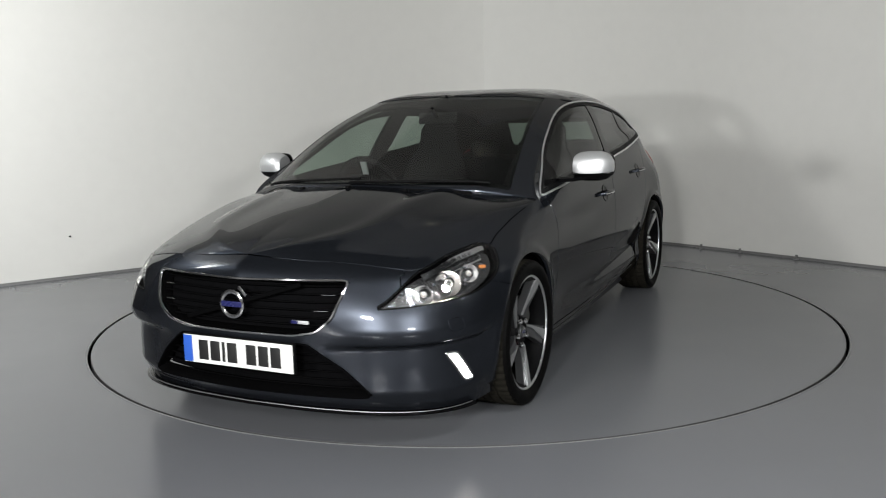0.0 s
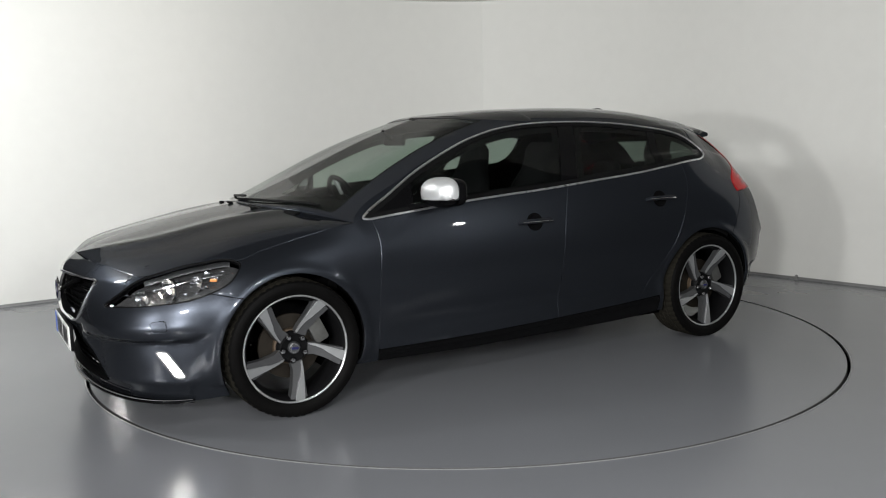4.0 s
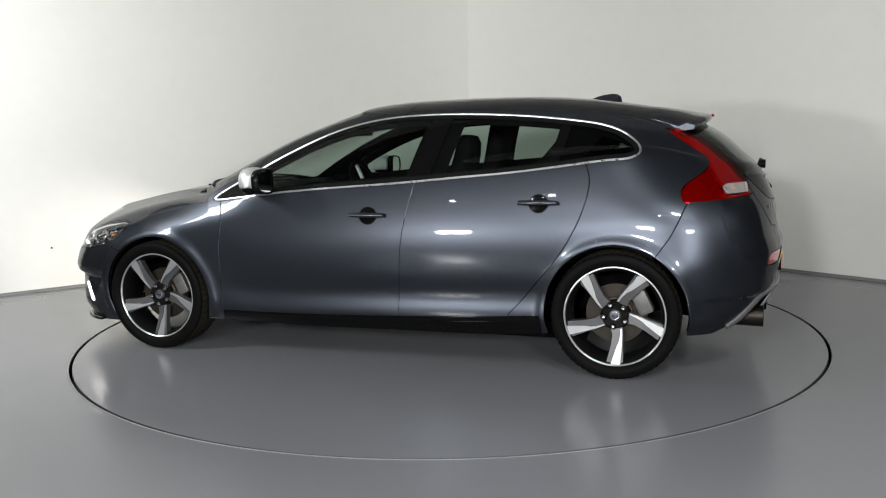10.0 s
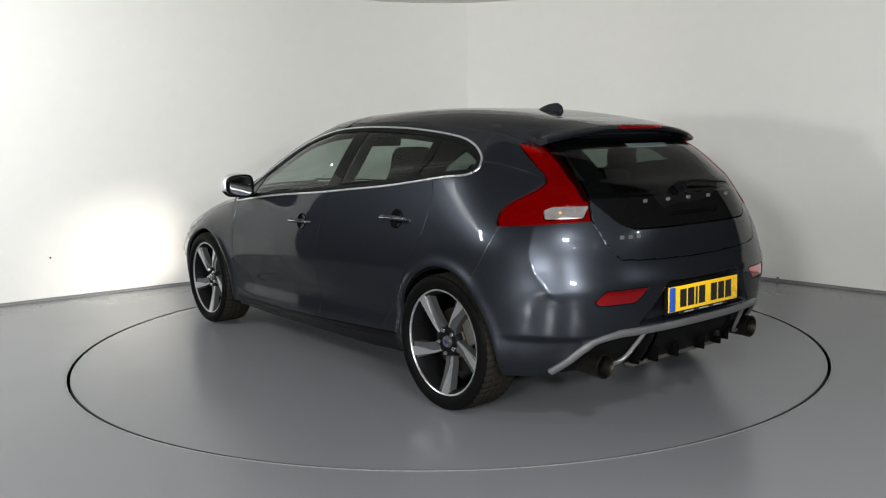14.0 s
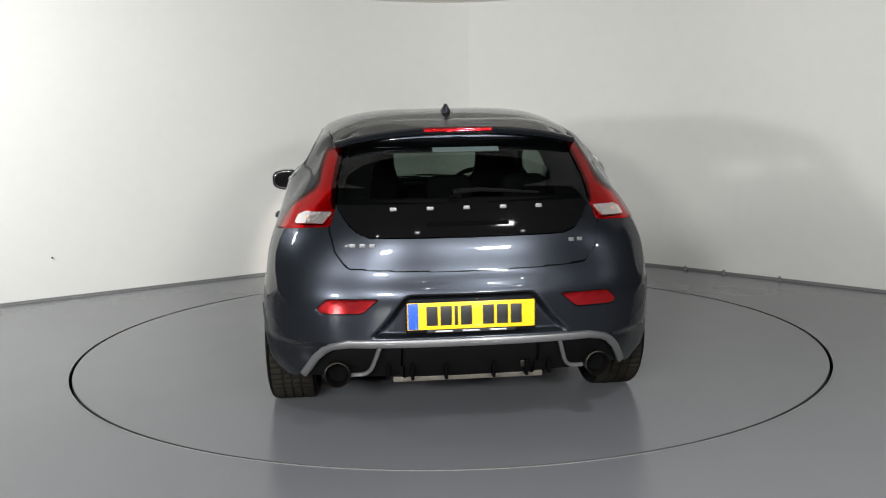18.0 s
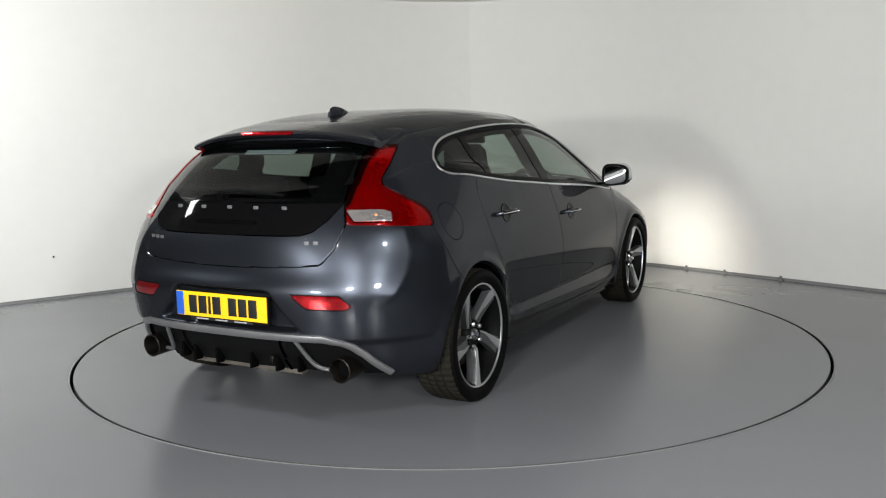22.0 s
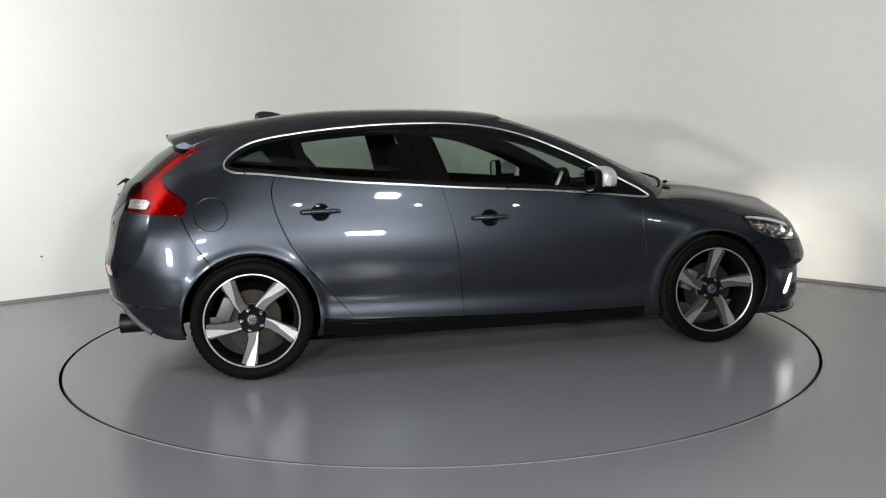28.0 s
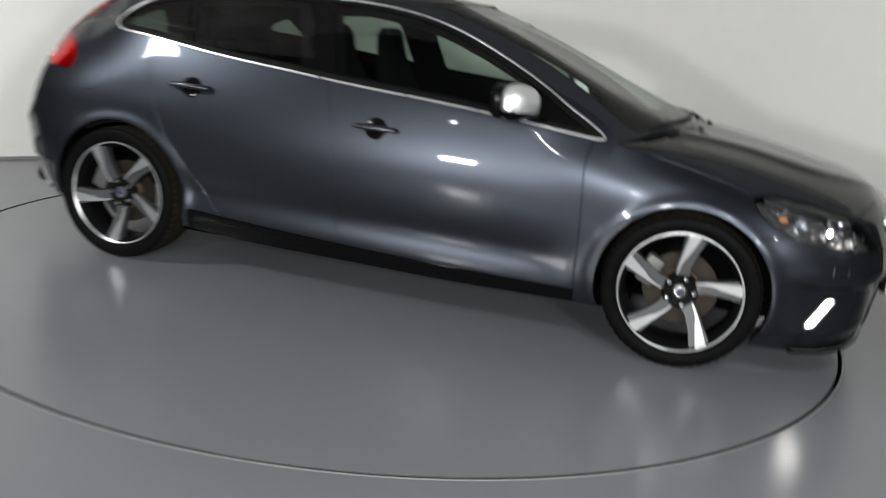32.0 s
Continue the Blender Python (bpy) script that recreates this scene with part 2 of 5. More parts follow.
def part(name, bm, material, parent=None, label="", smooth=True, angle=40):
    """Links a bmesh as one mesh object under a thing or a part."""
    bmesh.ops.recalc_face_normals(bm, faces=bm.faces)
    for f in bm.faces:
        f.smooth = smooth
    if smooth:
        for e in bm.edges:
            if len(e.link_faces) == 2 and e.calc_face_angle(0) > radians(angle):
                e.smooth = False
    me = bpy.data.meshes.new(name)
    bm.to_mesh(me)
    bm.free()
    me.materials.append(material)
    ob = new(name, me)
    ob.parent = parent
    if label:
        ob["label"] = label
    return ob


def box(size, at=(0, 0, 0), bevel=0.0, turn=(0, 0, 0), segments=2):
    bm = bmesh.new()
    bmesh.ops.create_cube(bm, size=1.0)
    bmesh.ops.scale(bm, vec=size, verts=bm.verts)
    if bevel:
        bmesh.ops.bevel(bm, geom=bm.edges[:], offset=bevel, segments=segments, affect="EDGES", profile=0.6)
    bm.transform(pose(*at, *turn))
    return bm


def lathe(profile, steps=48, axis="y", at=(0, 0, 0)):
    """Turns a profile of (radius, along) round an axis."""
    bm = bmesh.new()
    rings = []
    for k in range(steps):
        a = 2 * math.pi * k / steps
        ring = []
        for r, h in profile:
            c, s = r * math.cos(a), r * math.sin(a)
            co = {"y": (c, h, s), "x": (h, c, s), "z": (c, s, h)}[axis]
            ring.append(bm.verts.new((co[0] + at[0], co[1] + at[1], co[2] + at[2])))
        rings.append(ring)
    for k in range(steps):
        a, b = rings[k], rings[(k + 1) % steps]
        for i in range(len(profile) - 1):
            bm.faces.new((a[i], a[i + 1], b[i + 1], b[i]))
    bmesh.ops.remove_doubles(bm, verts=bm.verts, dist=1e-6)
    return bm


def sweep(path, normals, across, out, closed=False, bm=None):
    """A strip with thickness along a path on a surface: across wide, standing out from it, with rounded top edges."""
    bm = bm or bmesh.new()
    n, rows = len(path), []
    P = [Vector(p) for p in path]
    for i in range(n):
        a = P[(i - 1) % n] if closed or i else P[i]
        b = P[(i + 1) % n] if closed or i < n - 1 else P[i]
        d = (b - a).normalized()
        nn = Vector(normals[i]).normalized()
        w = d.cross(nn).normalized()
        nn = w.cross(d).normalized()
        rows.append([bm.verts.new(P[i] + w * across * u + nn * out * h) for u, h in ((-0.5, -0.6), (-0.5, 0.55), (-0.3, 1.0), (0.3, 1.0), (0.5, 0.55), (0.5, -0.6))])
    for i in range(n if closed else n - 1):
        a, b = rows[i], rows[(i + 1) % n]
        for k in range(6):
            bm.faces.new((a[k], a[(k + 1) % 6], b[(k + 1) % 6], b[k]))
    if not closed:
        bm.faces.new(rows[0])
        bm.faces.new(rows[-1][::-1])
    return bm


def tube(path, radius, sides=8, bm=None, closed=False):
    bm = bm or bmesh.new()
    P = [Vector(p) for p in path]
    n, rings = len(P), []
    up = Vector((0.13, 0.21, 0.97))
    for i in range(n):
        a = P[(i - 1) % n] if closed or i else P[i]
        b = P[(i + 1) % n] if closed or i < n - 1 else P[i]
        d = (b - a).normalized()
        w = d.cross(up).normalized()
        v = w.cross(d)
        r = radius[i] if isinstance(radius, (list, tuple)) else radius
        rings.append([bm.verts.new(P[i] + (w * math.cos(q) + v * math.sin(q)) * r) for q in [2 * math.pi * k / sides for k in range(sides)]])
    for i in range(n if closed else n - 1):
        a, b = rings[i], rings[(i + 1) % n]
        for k in range(sides):
            bm.faces.new((a[k], a[(k + 1) % sides], b[(k + 1) % sides], b[k]))
    if not closed:
        bm.faces.new(rings[0][::-1])
        bm.faces.new(rings[-1])
    return bm


# ---- the studio ----
CEILING_Z = 2.63
CORNER, RUN_LEFT, RUN_RIGHT = Vector((0.563, 4.301)), radians(35.9), radians(49.0)


def wall_plan():
    """The line of the backdrop wall: two straight runs that bend into a rounded corner with a faint crease."""
    corner = CORNER
    left = Vector((-math.cos(RUN_LEFT), -math.sin(RUN_LEFT)))
    right = Vector((math.cos(RUN_RIGHT), -math.sin(RUN_RIGHT)))
    run = 2.45
    a, b = corner + left * run, corner + right * run
    apex = (a + b) * 0.22 + corner * 0.56 + Vector((-0.22, 0.0))
    d = (b - a).normalized()
    turn = radians(7.5)
    into = Vector((d.x * math.cos(turn) - d.y * math.sin(turn), d.x * math.sin(turn) + d.y * math.cos(turn)))
    out = Vector((d.x * math.cos(turn) + d.y * math.sin(turn), -d.x * math.sin(turn) + d.y * math.cos(turn)))

    def meet(p, u, q, v):
        k = ((q.x - p.x) * v.y - (q.y - p.y) * v.x) / (u.x * v.y - u.y * v.x)
        return p + u * k

    c1, c2 = meet(a, left, apex, into), meet(b, right, apex, out)
    pts = [corner + left * 5.8, corner + left * 5.0, corner + left * 3.4]
    steps = 16
    for p, c, q in ((a, c1, apex), (apex, c2, b)):
        for k in range(steps + (1 if q is b else 0)):
            u = k / steps
            pts.append(p * (1 - u) ** 2 + c * 2 * u * (1 - u) + q * u * u)
    pts += [corner + right * 3.4, corner + right * 5.0, corner + right * 5.9]
    return pts


PLAN = wall_plan()


def wall_sheet(name, line, z0, z1, thick, material, label):
    bm = bmesh.new()
    front, back = [], []
    for i, p in enumerate(line):
        d = (line[min(i + 1, len(line) - 1)] - line[max(i - 1, 0)]).normalized()
        out = Vector((-d.y, d.x)) * thick
        front.append((bm.verts.new((p.x, p.y, z0)), bm.verts.new((p.x, p.y, z1))))
        back.append((bm.verts.new((p.x + out.x, p.y + out.y, z0)), bm.verts.new((p.x + out.x, p.y + out.y, z1))))
    for i in range(len(line) - 1):
        bm.faces.new((front[i][0], front[i + 1][0], front[i + 1][1], front[i][1]))
        bm.faces.new((back[i + 1][0], back[i][0], back[i][1], back[i + 1][1]))
        bm.faces.new((front[i][1], front[i + 1][1], back[i + 1][1], back[i][1]))
        bm.faces.new((front[i + 1][0], front[i][0], back[i][0], back[i + 1][0]))
    for i in (0, -1):
        bm.faces.new((front[i][0], front[i][1], back[i][1], back[i][0]))
    return tagged(part(name, bm, material, angle=14), label, "wall" if "wall" in name else "skirting", kind="structure")


wall_sheet("wall_backdrop", PLAN, -0.02, CEILING_Z + 0.05, 0.12, WALL, "smooth white painted studio wall with a rounded corner")
# A grey strip colours in the dark shadow gap along the wall's foot.
wall_sheet("foot_gap_strip", [p - (Vector((-(PLAN[min(i + 1, len(PLAN) - 1)] - PLAN[max(i - 1, 0)]).y, (PLAN[min(i + 1, len(PLAN) - 1)] - PLAN[max(i - 1, 0)]).x)).normalized()) * 0.012 for i, p in enumerate(PLAN)],
           0.0, 0.022, 0.010, DULL_GREY, "low dark grey strip drawn for the shadow gap at the wall's foot")
ends = (PLAN[0], PLAN[-1])
BACK_Y = -8.6
wall_sheet("wall_left", [Vector((ends[0].x, BACK_Y)), Vector((ends[0].x, ends[0].y))], -0.02, CEILING_Z + 0.05, 0.12, DARKWALL, "plain charcoal studio side wall")
wall_sheet("wall_right", [Vector((ends[1].x, ends[1].y)), Vector((ends[1].x, BACK_Y))], -0.02, CEILING_Z + 0.05, 0.12, DARKWALL, "plain charcoal studio side wall")
wall_sheet("wall_rear", [Vector((ends[1].x + 0.1, BACK_Y)), Vector((ends[0].x - 0.1, BACK_Y))], -0.02, CEILING_Z + 0.05, 0.12, DARKWALL, "plain charcoal studio wall behind the camera")
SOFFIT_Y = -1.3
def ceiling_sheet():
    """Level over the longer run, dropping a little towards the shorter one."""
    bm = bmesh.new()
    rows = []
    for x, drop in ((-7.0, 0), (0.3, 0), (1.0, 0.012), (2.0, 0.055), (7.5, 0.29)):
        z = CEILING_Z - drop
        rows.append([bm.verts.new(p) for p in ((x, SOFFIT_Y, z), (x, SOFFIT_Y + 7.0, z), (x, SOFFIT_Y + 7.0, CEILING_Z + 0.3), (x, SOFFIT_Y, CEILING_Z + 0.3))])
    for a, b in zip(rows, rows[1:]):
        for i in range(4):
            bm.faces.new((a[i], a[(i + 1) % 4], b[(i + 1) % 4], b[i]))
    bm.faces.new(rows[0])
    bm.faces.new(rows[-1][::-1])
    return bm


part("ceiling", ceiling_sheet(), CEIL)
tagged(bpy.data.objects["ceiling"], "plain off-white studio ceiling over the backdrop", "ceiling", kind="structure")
# Unseen half of the ceiling, black so that the car's reflections stay dark.
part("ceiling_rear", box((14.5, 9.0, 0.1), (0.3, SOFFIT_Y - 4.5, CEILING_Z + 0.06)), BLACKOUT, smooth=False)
tagged(bpy.data.objects["ceiling_rear"], "unseen ceiling on the camera's side, black to keep reflections dark", "ceiling", kind="structure")


def ring_sheet(r0, r1, steps, z, outer_square=0.0):
    """A flat ring; its rim may be drawn out into a square sheet."""
    bm = bmesh.new()
    a, b = [], []
    for k in range(steps):
        q = 2 * math.pi * k / steps
        c, s = math.cos(q), math.sin(q)
        f = outer_square / max(abs(c), abs(s)) if outer_square else r1
        a.append(bm.verts.new((r0 * c, r0 * s, z)))
        b.append(bm.verts.new((f * c, f * s, z)))
    for k in range(steps):
        bm.faces.new((a[k], b[k], b[(k + 1) % steps], a[(k + 1) % steps]))
    return bm


GAP = 0.015
floor_bm = ring_sheet(TABLE_R + GAP, 0, 192, 0.0, 11.0)
floor = tagged(part("floor", floor_bm, FLOOR, smooth=False), "glossy mid-grey painted concrete floor", "floor", kind="structure")
pit = lathe([(TABLE_R + GAP, 0.0), (TABLE_R + GAP, -0.08), (TABLE_R - 0.2, -0.08)], 192, "z")
part("turntable_pit", pit, DARK, floor, "dark gap round the turntable")
rim = lathe([(TABLE_R + GAP, -0.01), (TABLE_R + GAP, 0.0022), (TABLE_R + GAP + 0.005, 0.0022), (TABLE_R + GAP + 0.007, 0.0004)], 192, "z")
part("rim_strip", rim, EDGE, floor, "thin worn steel lip round the pit")

turntable = tagged(new("turntable"), "round grey painted vehicle turntable flush with the floor", "turntable")
disc = lathe([(0.0, 0.0), (0.7, 0.0), (1.5, 0.0), (TABLE_R - 0.003, 0.0), (TABLE_R - 0.003, -0.05), (0.0, -0.05)], 192, "z")
part("deck", disc, DISC, turntable)
band = lathe([(TABLE_R - 0.003, -0.05), (TABLE_R - 0.003, -0.0005), (TABLE_R - 0.001, -0.0005), (TABLE_R, -0.003), (TABLE_R, -0.05)], 192, "z")
part("edge_band", band, DARK_EDGE, turntable, "dark edge of the turntable")

# small fixings at the wall's foot and on the wall
def on_wall(frac_from_corner, side, z, off):
    corner = CORNER
    d = Vector((math.cos(RUN_RIGHT), -math.sin(RUN_RIGHT))) if side > 0 else Vector((-math.cos(RUN_LEFT), -math.sin(RUN_LEFT)))
    n = Vector((-d.y, d.x)) if side < 0 else Vector((d.y, -d.x))
    p = corner + d * frac_from_corner + n * off
    return (p.x, p.y, z)


for dist in (2.52, 2.91, 3.43):
    x, y, _ = on_wall(dist, 1, 0, 0.03)
    bolt = lathe([(0, 0.0), (0.022, 0.0), (0.022, 0.012), (0.011, 0.014), (0.010, 0.04), (0, 0.042)], 12, "z", (x, y, 0))
    tagged(part("floor_bolt", bolt, DULL_GREY), "small dark metal bolt in the floor by the wall", "bolt", "bolts by the wall")
x, y, _ = on_wall(4.71, -1, 0, 0.012)
hook = lathe([(0, 0.0), (0.007, 0.0), (0.0075, 0.005), (0.004, 0.010), (0, 0.011)], 12, "x", (0, 0, 0))
hook_ob = tagged(part("wall_plug", hook, DARK), "tiny black plug in the white wall", "wall plug")
hook_ob.matrix_world = pose(x, y, 0.352, 0, 0, -54.1)
lamp_box = new("ceiling_fitting")
tagged(lamp_box, "small cream rectangular fitting on the ceiling", "ceiling fitting")
lamp_box.location = (0.05, 0.05, CEILING_Z)
part("casing", box((0.10, 0.16, 0.035), (0, 0, -0.0185), 0.006), mat("cream_plastic", (0.78, 0.74, 0.58), 0.5, grain=0.05), lamp_box)
part("louvre", box((0.08, 0.14, 0.006), (0, 0, -0.039), 0.002), CEIL, lamp_box)

# ---- the car: a five-door hatchback; x ahead, y to its left, z up, from the ground midway between the axles ----
AXLE, HUB_Z, TYRE_R = 1.3235, 0.318, 0.318
car = tagged(new("car"), "dark metallic blue-grey five-door hatchback on the turntable", "car")


def natural(knots, P, xs):
    """A natural cubic spline through P at the knots, read off at xs."""
    k, P = np.asarray(knots, float), np.asarray(P, float)
    n, h = len(k), np.diff(k)
    A, r = np.eye(n), np.zeros_like(P)
    for i in range(1, n - 1):
        A[i, i - 1:i + 2] = h[i - 1], 2 * (h[i - 1] + h[i]), h[i]
        r[i] = 6 * ((P[i + 1] - P[i]) / h[i] - (P[i] - P[i - 1]) / h[i - 1])
    m = np.linalg.solve(A, r.reshape(n, -1)).reshape(P.shape)
    i = np.clip(np.searchsorted(k, xs) - 1, 0, n - 2)
    sh = (-1,) + (1,) * (P.ndim - 1)
    a, b, hh = (k[i + 1] - xs).reshape(sh), (xs - k[i]).reshape(sh), h[i].reshape(sh)
    return (m[i] * a ** 3 + m[i + 1] * b ** 3) / (6 * hh) + (P[i] / hh - m[i] * hh / 6) * a + (P[i + 1] / hh - m[i + 1] * hh / 6) * b


def along(table, v):
    """A smooth curve through (at, value) pairs, read at v (array)."""
    t = sorted(table)
    return natural([p[0] for p in t], [p[1] for p in t], np.clip(np.asarray(v, float), t[0][0], t[-1][0]))


# levels of the lower body, each from the nose's middle round the left side to the tail's middle
LEVELS = [
    [(2.115, 0, .155), (2.07, .40, .15), (1.935, .685, .14), (1.67, .815, .14), (1.32, .83, .17), (.95, .83, .185), (.45, .824, .175), (-.2, .818, .178), (-.95, .825, .20), (-1.32, .83, .24), (-1.69, .80, .225), (-1.89, .65, .235), (-1.985, .42, .245), (-2.01, 0, .245)],
    [(2.155, 0, .26), (2.115, .41, .26), (1.98, .705, .255), (1.69, .852, .26), (1.32, .868, .27), (.95, .852, .26), (.45, .857, .26), (-.2, .858, .265), (-.95, .864, .285), (-1.32, .872, .31), (-1.70, .846, .31), (-1.945, .672, .33), (-2.055, .42, .35), (-2.085, 0, .355)],
    [(2.175, 0, .40), (2.135, .42, .39), (1.995, .72, .38), (1.68, .872, .395), (1.32, .885, .40), (.95, .862, .375), (.45, .846, .365), (-.2, .841, .37), (-.95, .860, .405), (-1.32, .886, .44), (-1.70, .866, .445), (-1.972, .692, .455), (-2.082, .42, .46), (-2.108, 0, .46)],
    [(2.195, 0, .54), (2.145, .42, .525), (1.985, .73, .515), (1.66, .876, .53), (1.32, .890, .54), (.95, .872, .52), (.45, .878, .515), (-.2, .881, .52), (-.95, .877, .55), (-1.32, .886, .57), (-1.70, .870, .57), (-1.979, .706, .590), (-2.100, .42, .606), (-2.135, 0, .606)],
    [(2.18, 0, .645), (2.105, .42, .635), (1.925, .72, .625), (1.62, .852, .64), (1.32, .874, .66), (.95, .873, .67), (.45, .880, .677), (-.2, .883, .69), (-.95, .878, .71), (-1.32, .869, .71), (-1.685, .854, .71), (-1.952, .7075, .710), (-2.074, .42, .710), (-2.100, 0, .710)],
    [(2.155, 0, .705), (2.075, .42, .682), (1.885, .692, .683), (1.58, .795, .72), (1.30, .825, .76), (.95, .850, .78), (.45, .8615, .80), (-.2, .8670, .82), (-.95, .8610, .855), (-1.32, .844, .87), (-1.655, .812, .87), (-1.888, .694, .868), (-2.045, .42, .845), (-2.078, 0, .842)],
    [(2.105, 0, .743), (2.035, .41, .722), (1.815, .648, .737), (1.52, .70, .81), (1.28, .738, .852), (.985, .808, .863), (.45, .828, .898), (-.2, .833, .945), (-.95, .822, 1.012), (-1.32, .768, 1.05), (-1.58, .715, 1.045), (-1.795, .655, 1.0), (-1.99, .42, .965), (-2.03, 0, .96)],
]
# the glasshouse above, from the windscreen's middle round to the hatch's middle; its last eight stand over the last eight above
UPPER = [
    [(1.30, 0, .945), (1.22, .40, .935), (1.035, .735, .885), *LEVELS[6][5:]],
    [(.98, 0, 1.07), (.92, .38, 1.06), (.735, .672, 1.068), (.695, .716, 1.048), (.27, .762, 1.062), (-.25, .782, 1.085), (-.95, .742, 1.13), (-1.32, .70, 1.145), (-1.56, .65, 1.125), (-1.755, .605, 1.08), (-1.92, .40, 1.06), (-1.95, 0, 1.06)],
    [(.62, 0, 1.225), (.57, .36, 1.215), (.405, .615, 1.222), (.355, .652, 1.208), (.08, .687, 1.226), (-.32, .70, 1.245), (-.95, .668, 1.25), (-1.32, .637, 1.235), (-1.53, .597, 1.205), (-1.685, .565, 1.16), (-1.815, .375, 1.155), (-1.845, 0, 1.16)],
    [(.20, 0, 1.375), (.16, .34, 1.365), (.03, .56, 1.342), (-.04, .59, 1.336), (-.20, .602, 1.343), (-.42, .612, 1.347), (-.95, .596, 1.328), (-1.32, .572, 1.288), (-1.48, .553, 1.256), (-1.585, .535, 1.225), (-1.675, .35, 1.245), (-1.70, 0, 1.255)],
]
NET, TOP = np.array(LEVELS), np.array(UPPER)
S_KNOTS = np.concatenate([[0], np.cumsum(np.linalg.norm(np.diff(NET[3], axis=0), axis=1))])
W_KNOTS = np.concatenate([S_KNOTS[5] - np.cumsum(np.linalg.norm(np.diff(TOP[1][:4], axis=0), axis=1)[::-1])[::-1], S_KNOTS[5:]])
L_KNOTS = np.concatenate([[0], np.cumsum(np.linalg.norm(np.diff(NET[:, 6], axis=0), axis=1))])
U_KNOTS = np.concatenate([L_KNOTS, L_KNOTS[-1] + np.cumsum(np.linalg.norm(np.diff(TOP[:, 4], axis=0), axis=1))])


class Sheet:
    """A mesh with rows of (x, y, z, normal, u, v) for each corner, that can be cut along curves."""

    def __init__(self, A, F):
        self.A, self.F = np.asarray(A, float), F

    @staticmethod
    def grid(P, us, vs):
        """From points P[v][u]; normals from the surface's own tangents, turned outwards."""
        du = np.gradient(P, axis=1)
        dv = np.gradient(P, axis=0)
        N = np.cross(du, dv)
        N /= np.maximum(np.linalg.norm(N, axis=2, keepdims=True), 1e-9)
        nv, nu = P.shape[:2]
        uu, vv = np.meshgrid(us, vs)
        A = np.concatenate([P.reshape(-1, 3), N.reshape(-1, 3), uu.reshape(-1, 1), vv.reshape(-1, 1)], axis=1)
        F = [(j * nu + i, j * nu + i + 1, (j + 1) * nu + i + 1, (j + 1) * nu + i) for j in range(nv - 1) for i in range(nu - 1)]
        return Sheet(A, F)

    def cut(self, f):
        """Splits along f = 0: the sheet where f > 0, and the rest. f takes the array of corners."""
        val = np.asarray(f(self.A), float)
        val = np.where(np.abs(val) < 1e-7, 1e-7, val)
        extra, seen, pos, neg = [], {}, [], []
        n0 = len(self.A)

        def mid(a, b):
            key = (a, b) if a < b else (b, a)
            if key not in seen:
                t = val[a] / (val[a] - val[b])
                seen[key] = n0 + len(extra)
                extra.append(self.A[a] * (1 - t) + self.A[b] * t)
            return seen[key]

        for face in self.F:
            s = [val[i] > 0 for i in face]
            if all(s):
                pos.append(face)
            elif not any(s):
                neg.append(face)
            else:
                p, q = [], []
                for k, i in enumerate(face):
                    j = face[(k + 1) % len(face)]
                    (p if val[i] > 0 else q).append(i)
                    if (val[i] > 0) != (val[j] > 0):
                        m = mid(i, j)
                        p.append(m)
                        q.append(m)
                if len(p) > 2:
                    pos.append(tuple(p))
                if len(q) > 2:
                    neg.append(tuple(q))
        A = np.vstack([self.A, np.array(extra)]) if extra else self.A
        return Sheet(A, pos).tidy(), Sheet(A, neg).tidy()

    def tidy(self):
        used = sorted({i for f in self.F for i in f})
        at = {i: k for k, i in enumerate(used)}
        return Sheet(self.A[used] if used else np.zeros((0, 8)), [tuple(at[i] for i in f) for f in self.F])

    def mirrored(self):
        B = self.A.copy()
        B[:, 1] *= -1
        B[:, 4] *= -1
        return Sheet(B, [f[::-1] for f in self.F])

    def plus(self, other, weld=2e-4):
        """Both sheets as one, joined where their corners meet."""
        A = np.vstack([self.A, other.A])
        n = len(self.A)
        F = self.F + [tuple(i + n for i in f) for f in other.F]
        key, to = {}, []
        for i, p in enumerate(A):
            k = tuple(np.round(p[:3] / weld).astype(int))
            to.append(key.setdefault(k, i))
        out = []
        for f in F:
            g = []
            for i in f:
                if to[i] not in g:
                    g.append(to[i])
            if len(g) > 2:
                out.append(tuple(g))
        return Sheet(A, out).tidy()

    def whole(self):
        """Both halves of what crosses the car's middle."""
        B = Sheet(self.A.copy(), self.F)
        near = np.abs(B.A[:, 1]) < 2e-3
        B.A[near, 1] = 0
        B.A[near, 4] = 0
        return B.plus(B.mirrored())

    def eased(self, weight, rounds):
        """The sheet smoothed where weight is high, its border kept, with normals from its own faces."""
        P = self.A[:, :3].copy()
        a = np.array([f[k] for f in self.F for k in range(len(f))])
        b = np.array([f[(k + 1) % len(f)] for f in self.F for k in range(len(f))])
        have = set(zip(a.tolist(), b.tolist()))
        free = np.ones(len(P))
        for i, j in have:
            if (j, i) not in have:
                free[i] = free[j] = 0
        free[np.abs(P[:, 1]) < 2e-3] = 0
        w = (weight(self.A) * free)[:, None]
        count = np.bincount(a, minlength=len(P))[:, None]
        for _ in range(rounds):
            total = np.column_stack([np.bincount(a, P[b, k], len(P)) for k in range(3)])
            P += (total / np.maximum(count, 1) - P) * w * .7
        N = np.zeros_like(P)
        for f in self.F:
            q = P[list(f)]
            n = sum(np.cross(q[k] - q[0], q[k + 1] - q[0]) for k in range(1, len(f) - 1))
            N[list(f)] += n if n[2] > 0 else -n
        N /= np.maximum(np.linalg.norm(N, axis=1, keepdims=True), 1e-12)
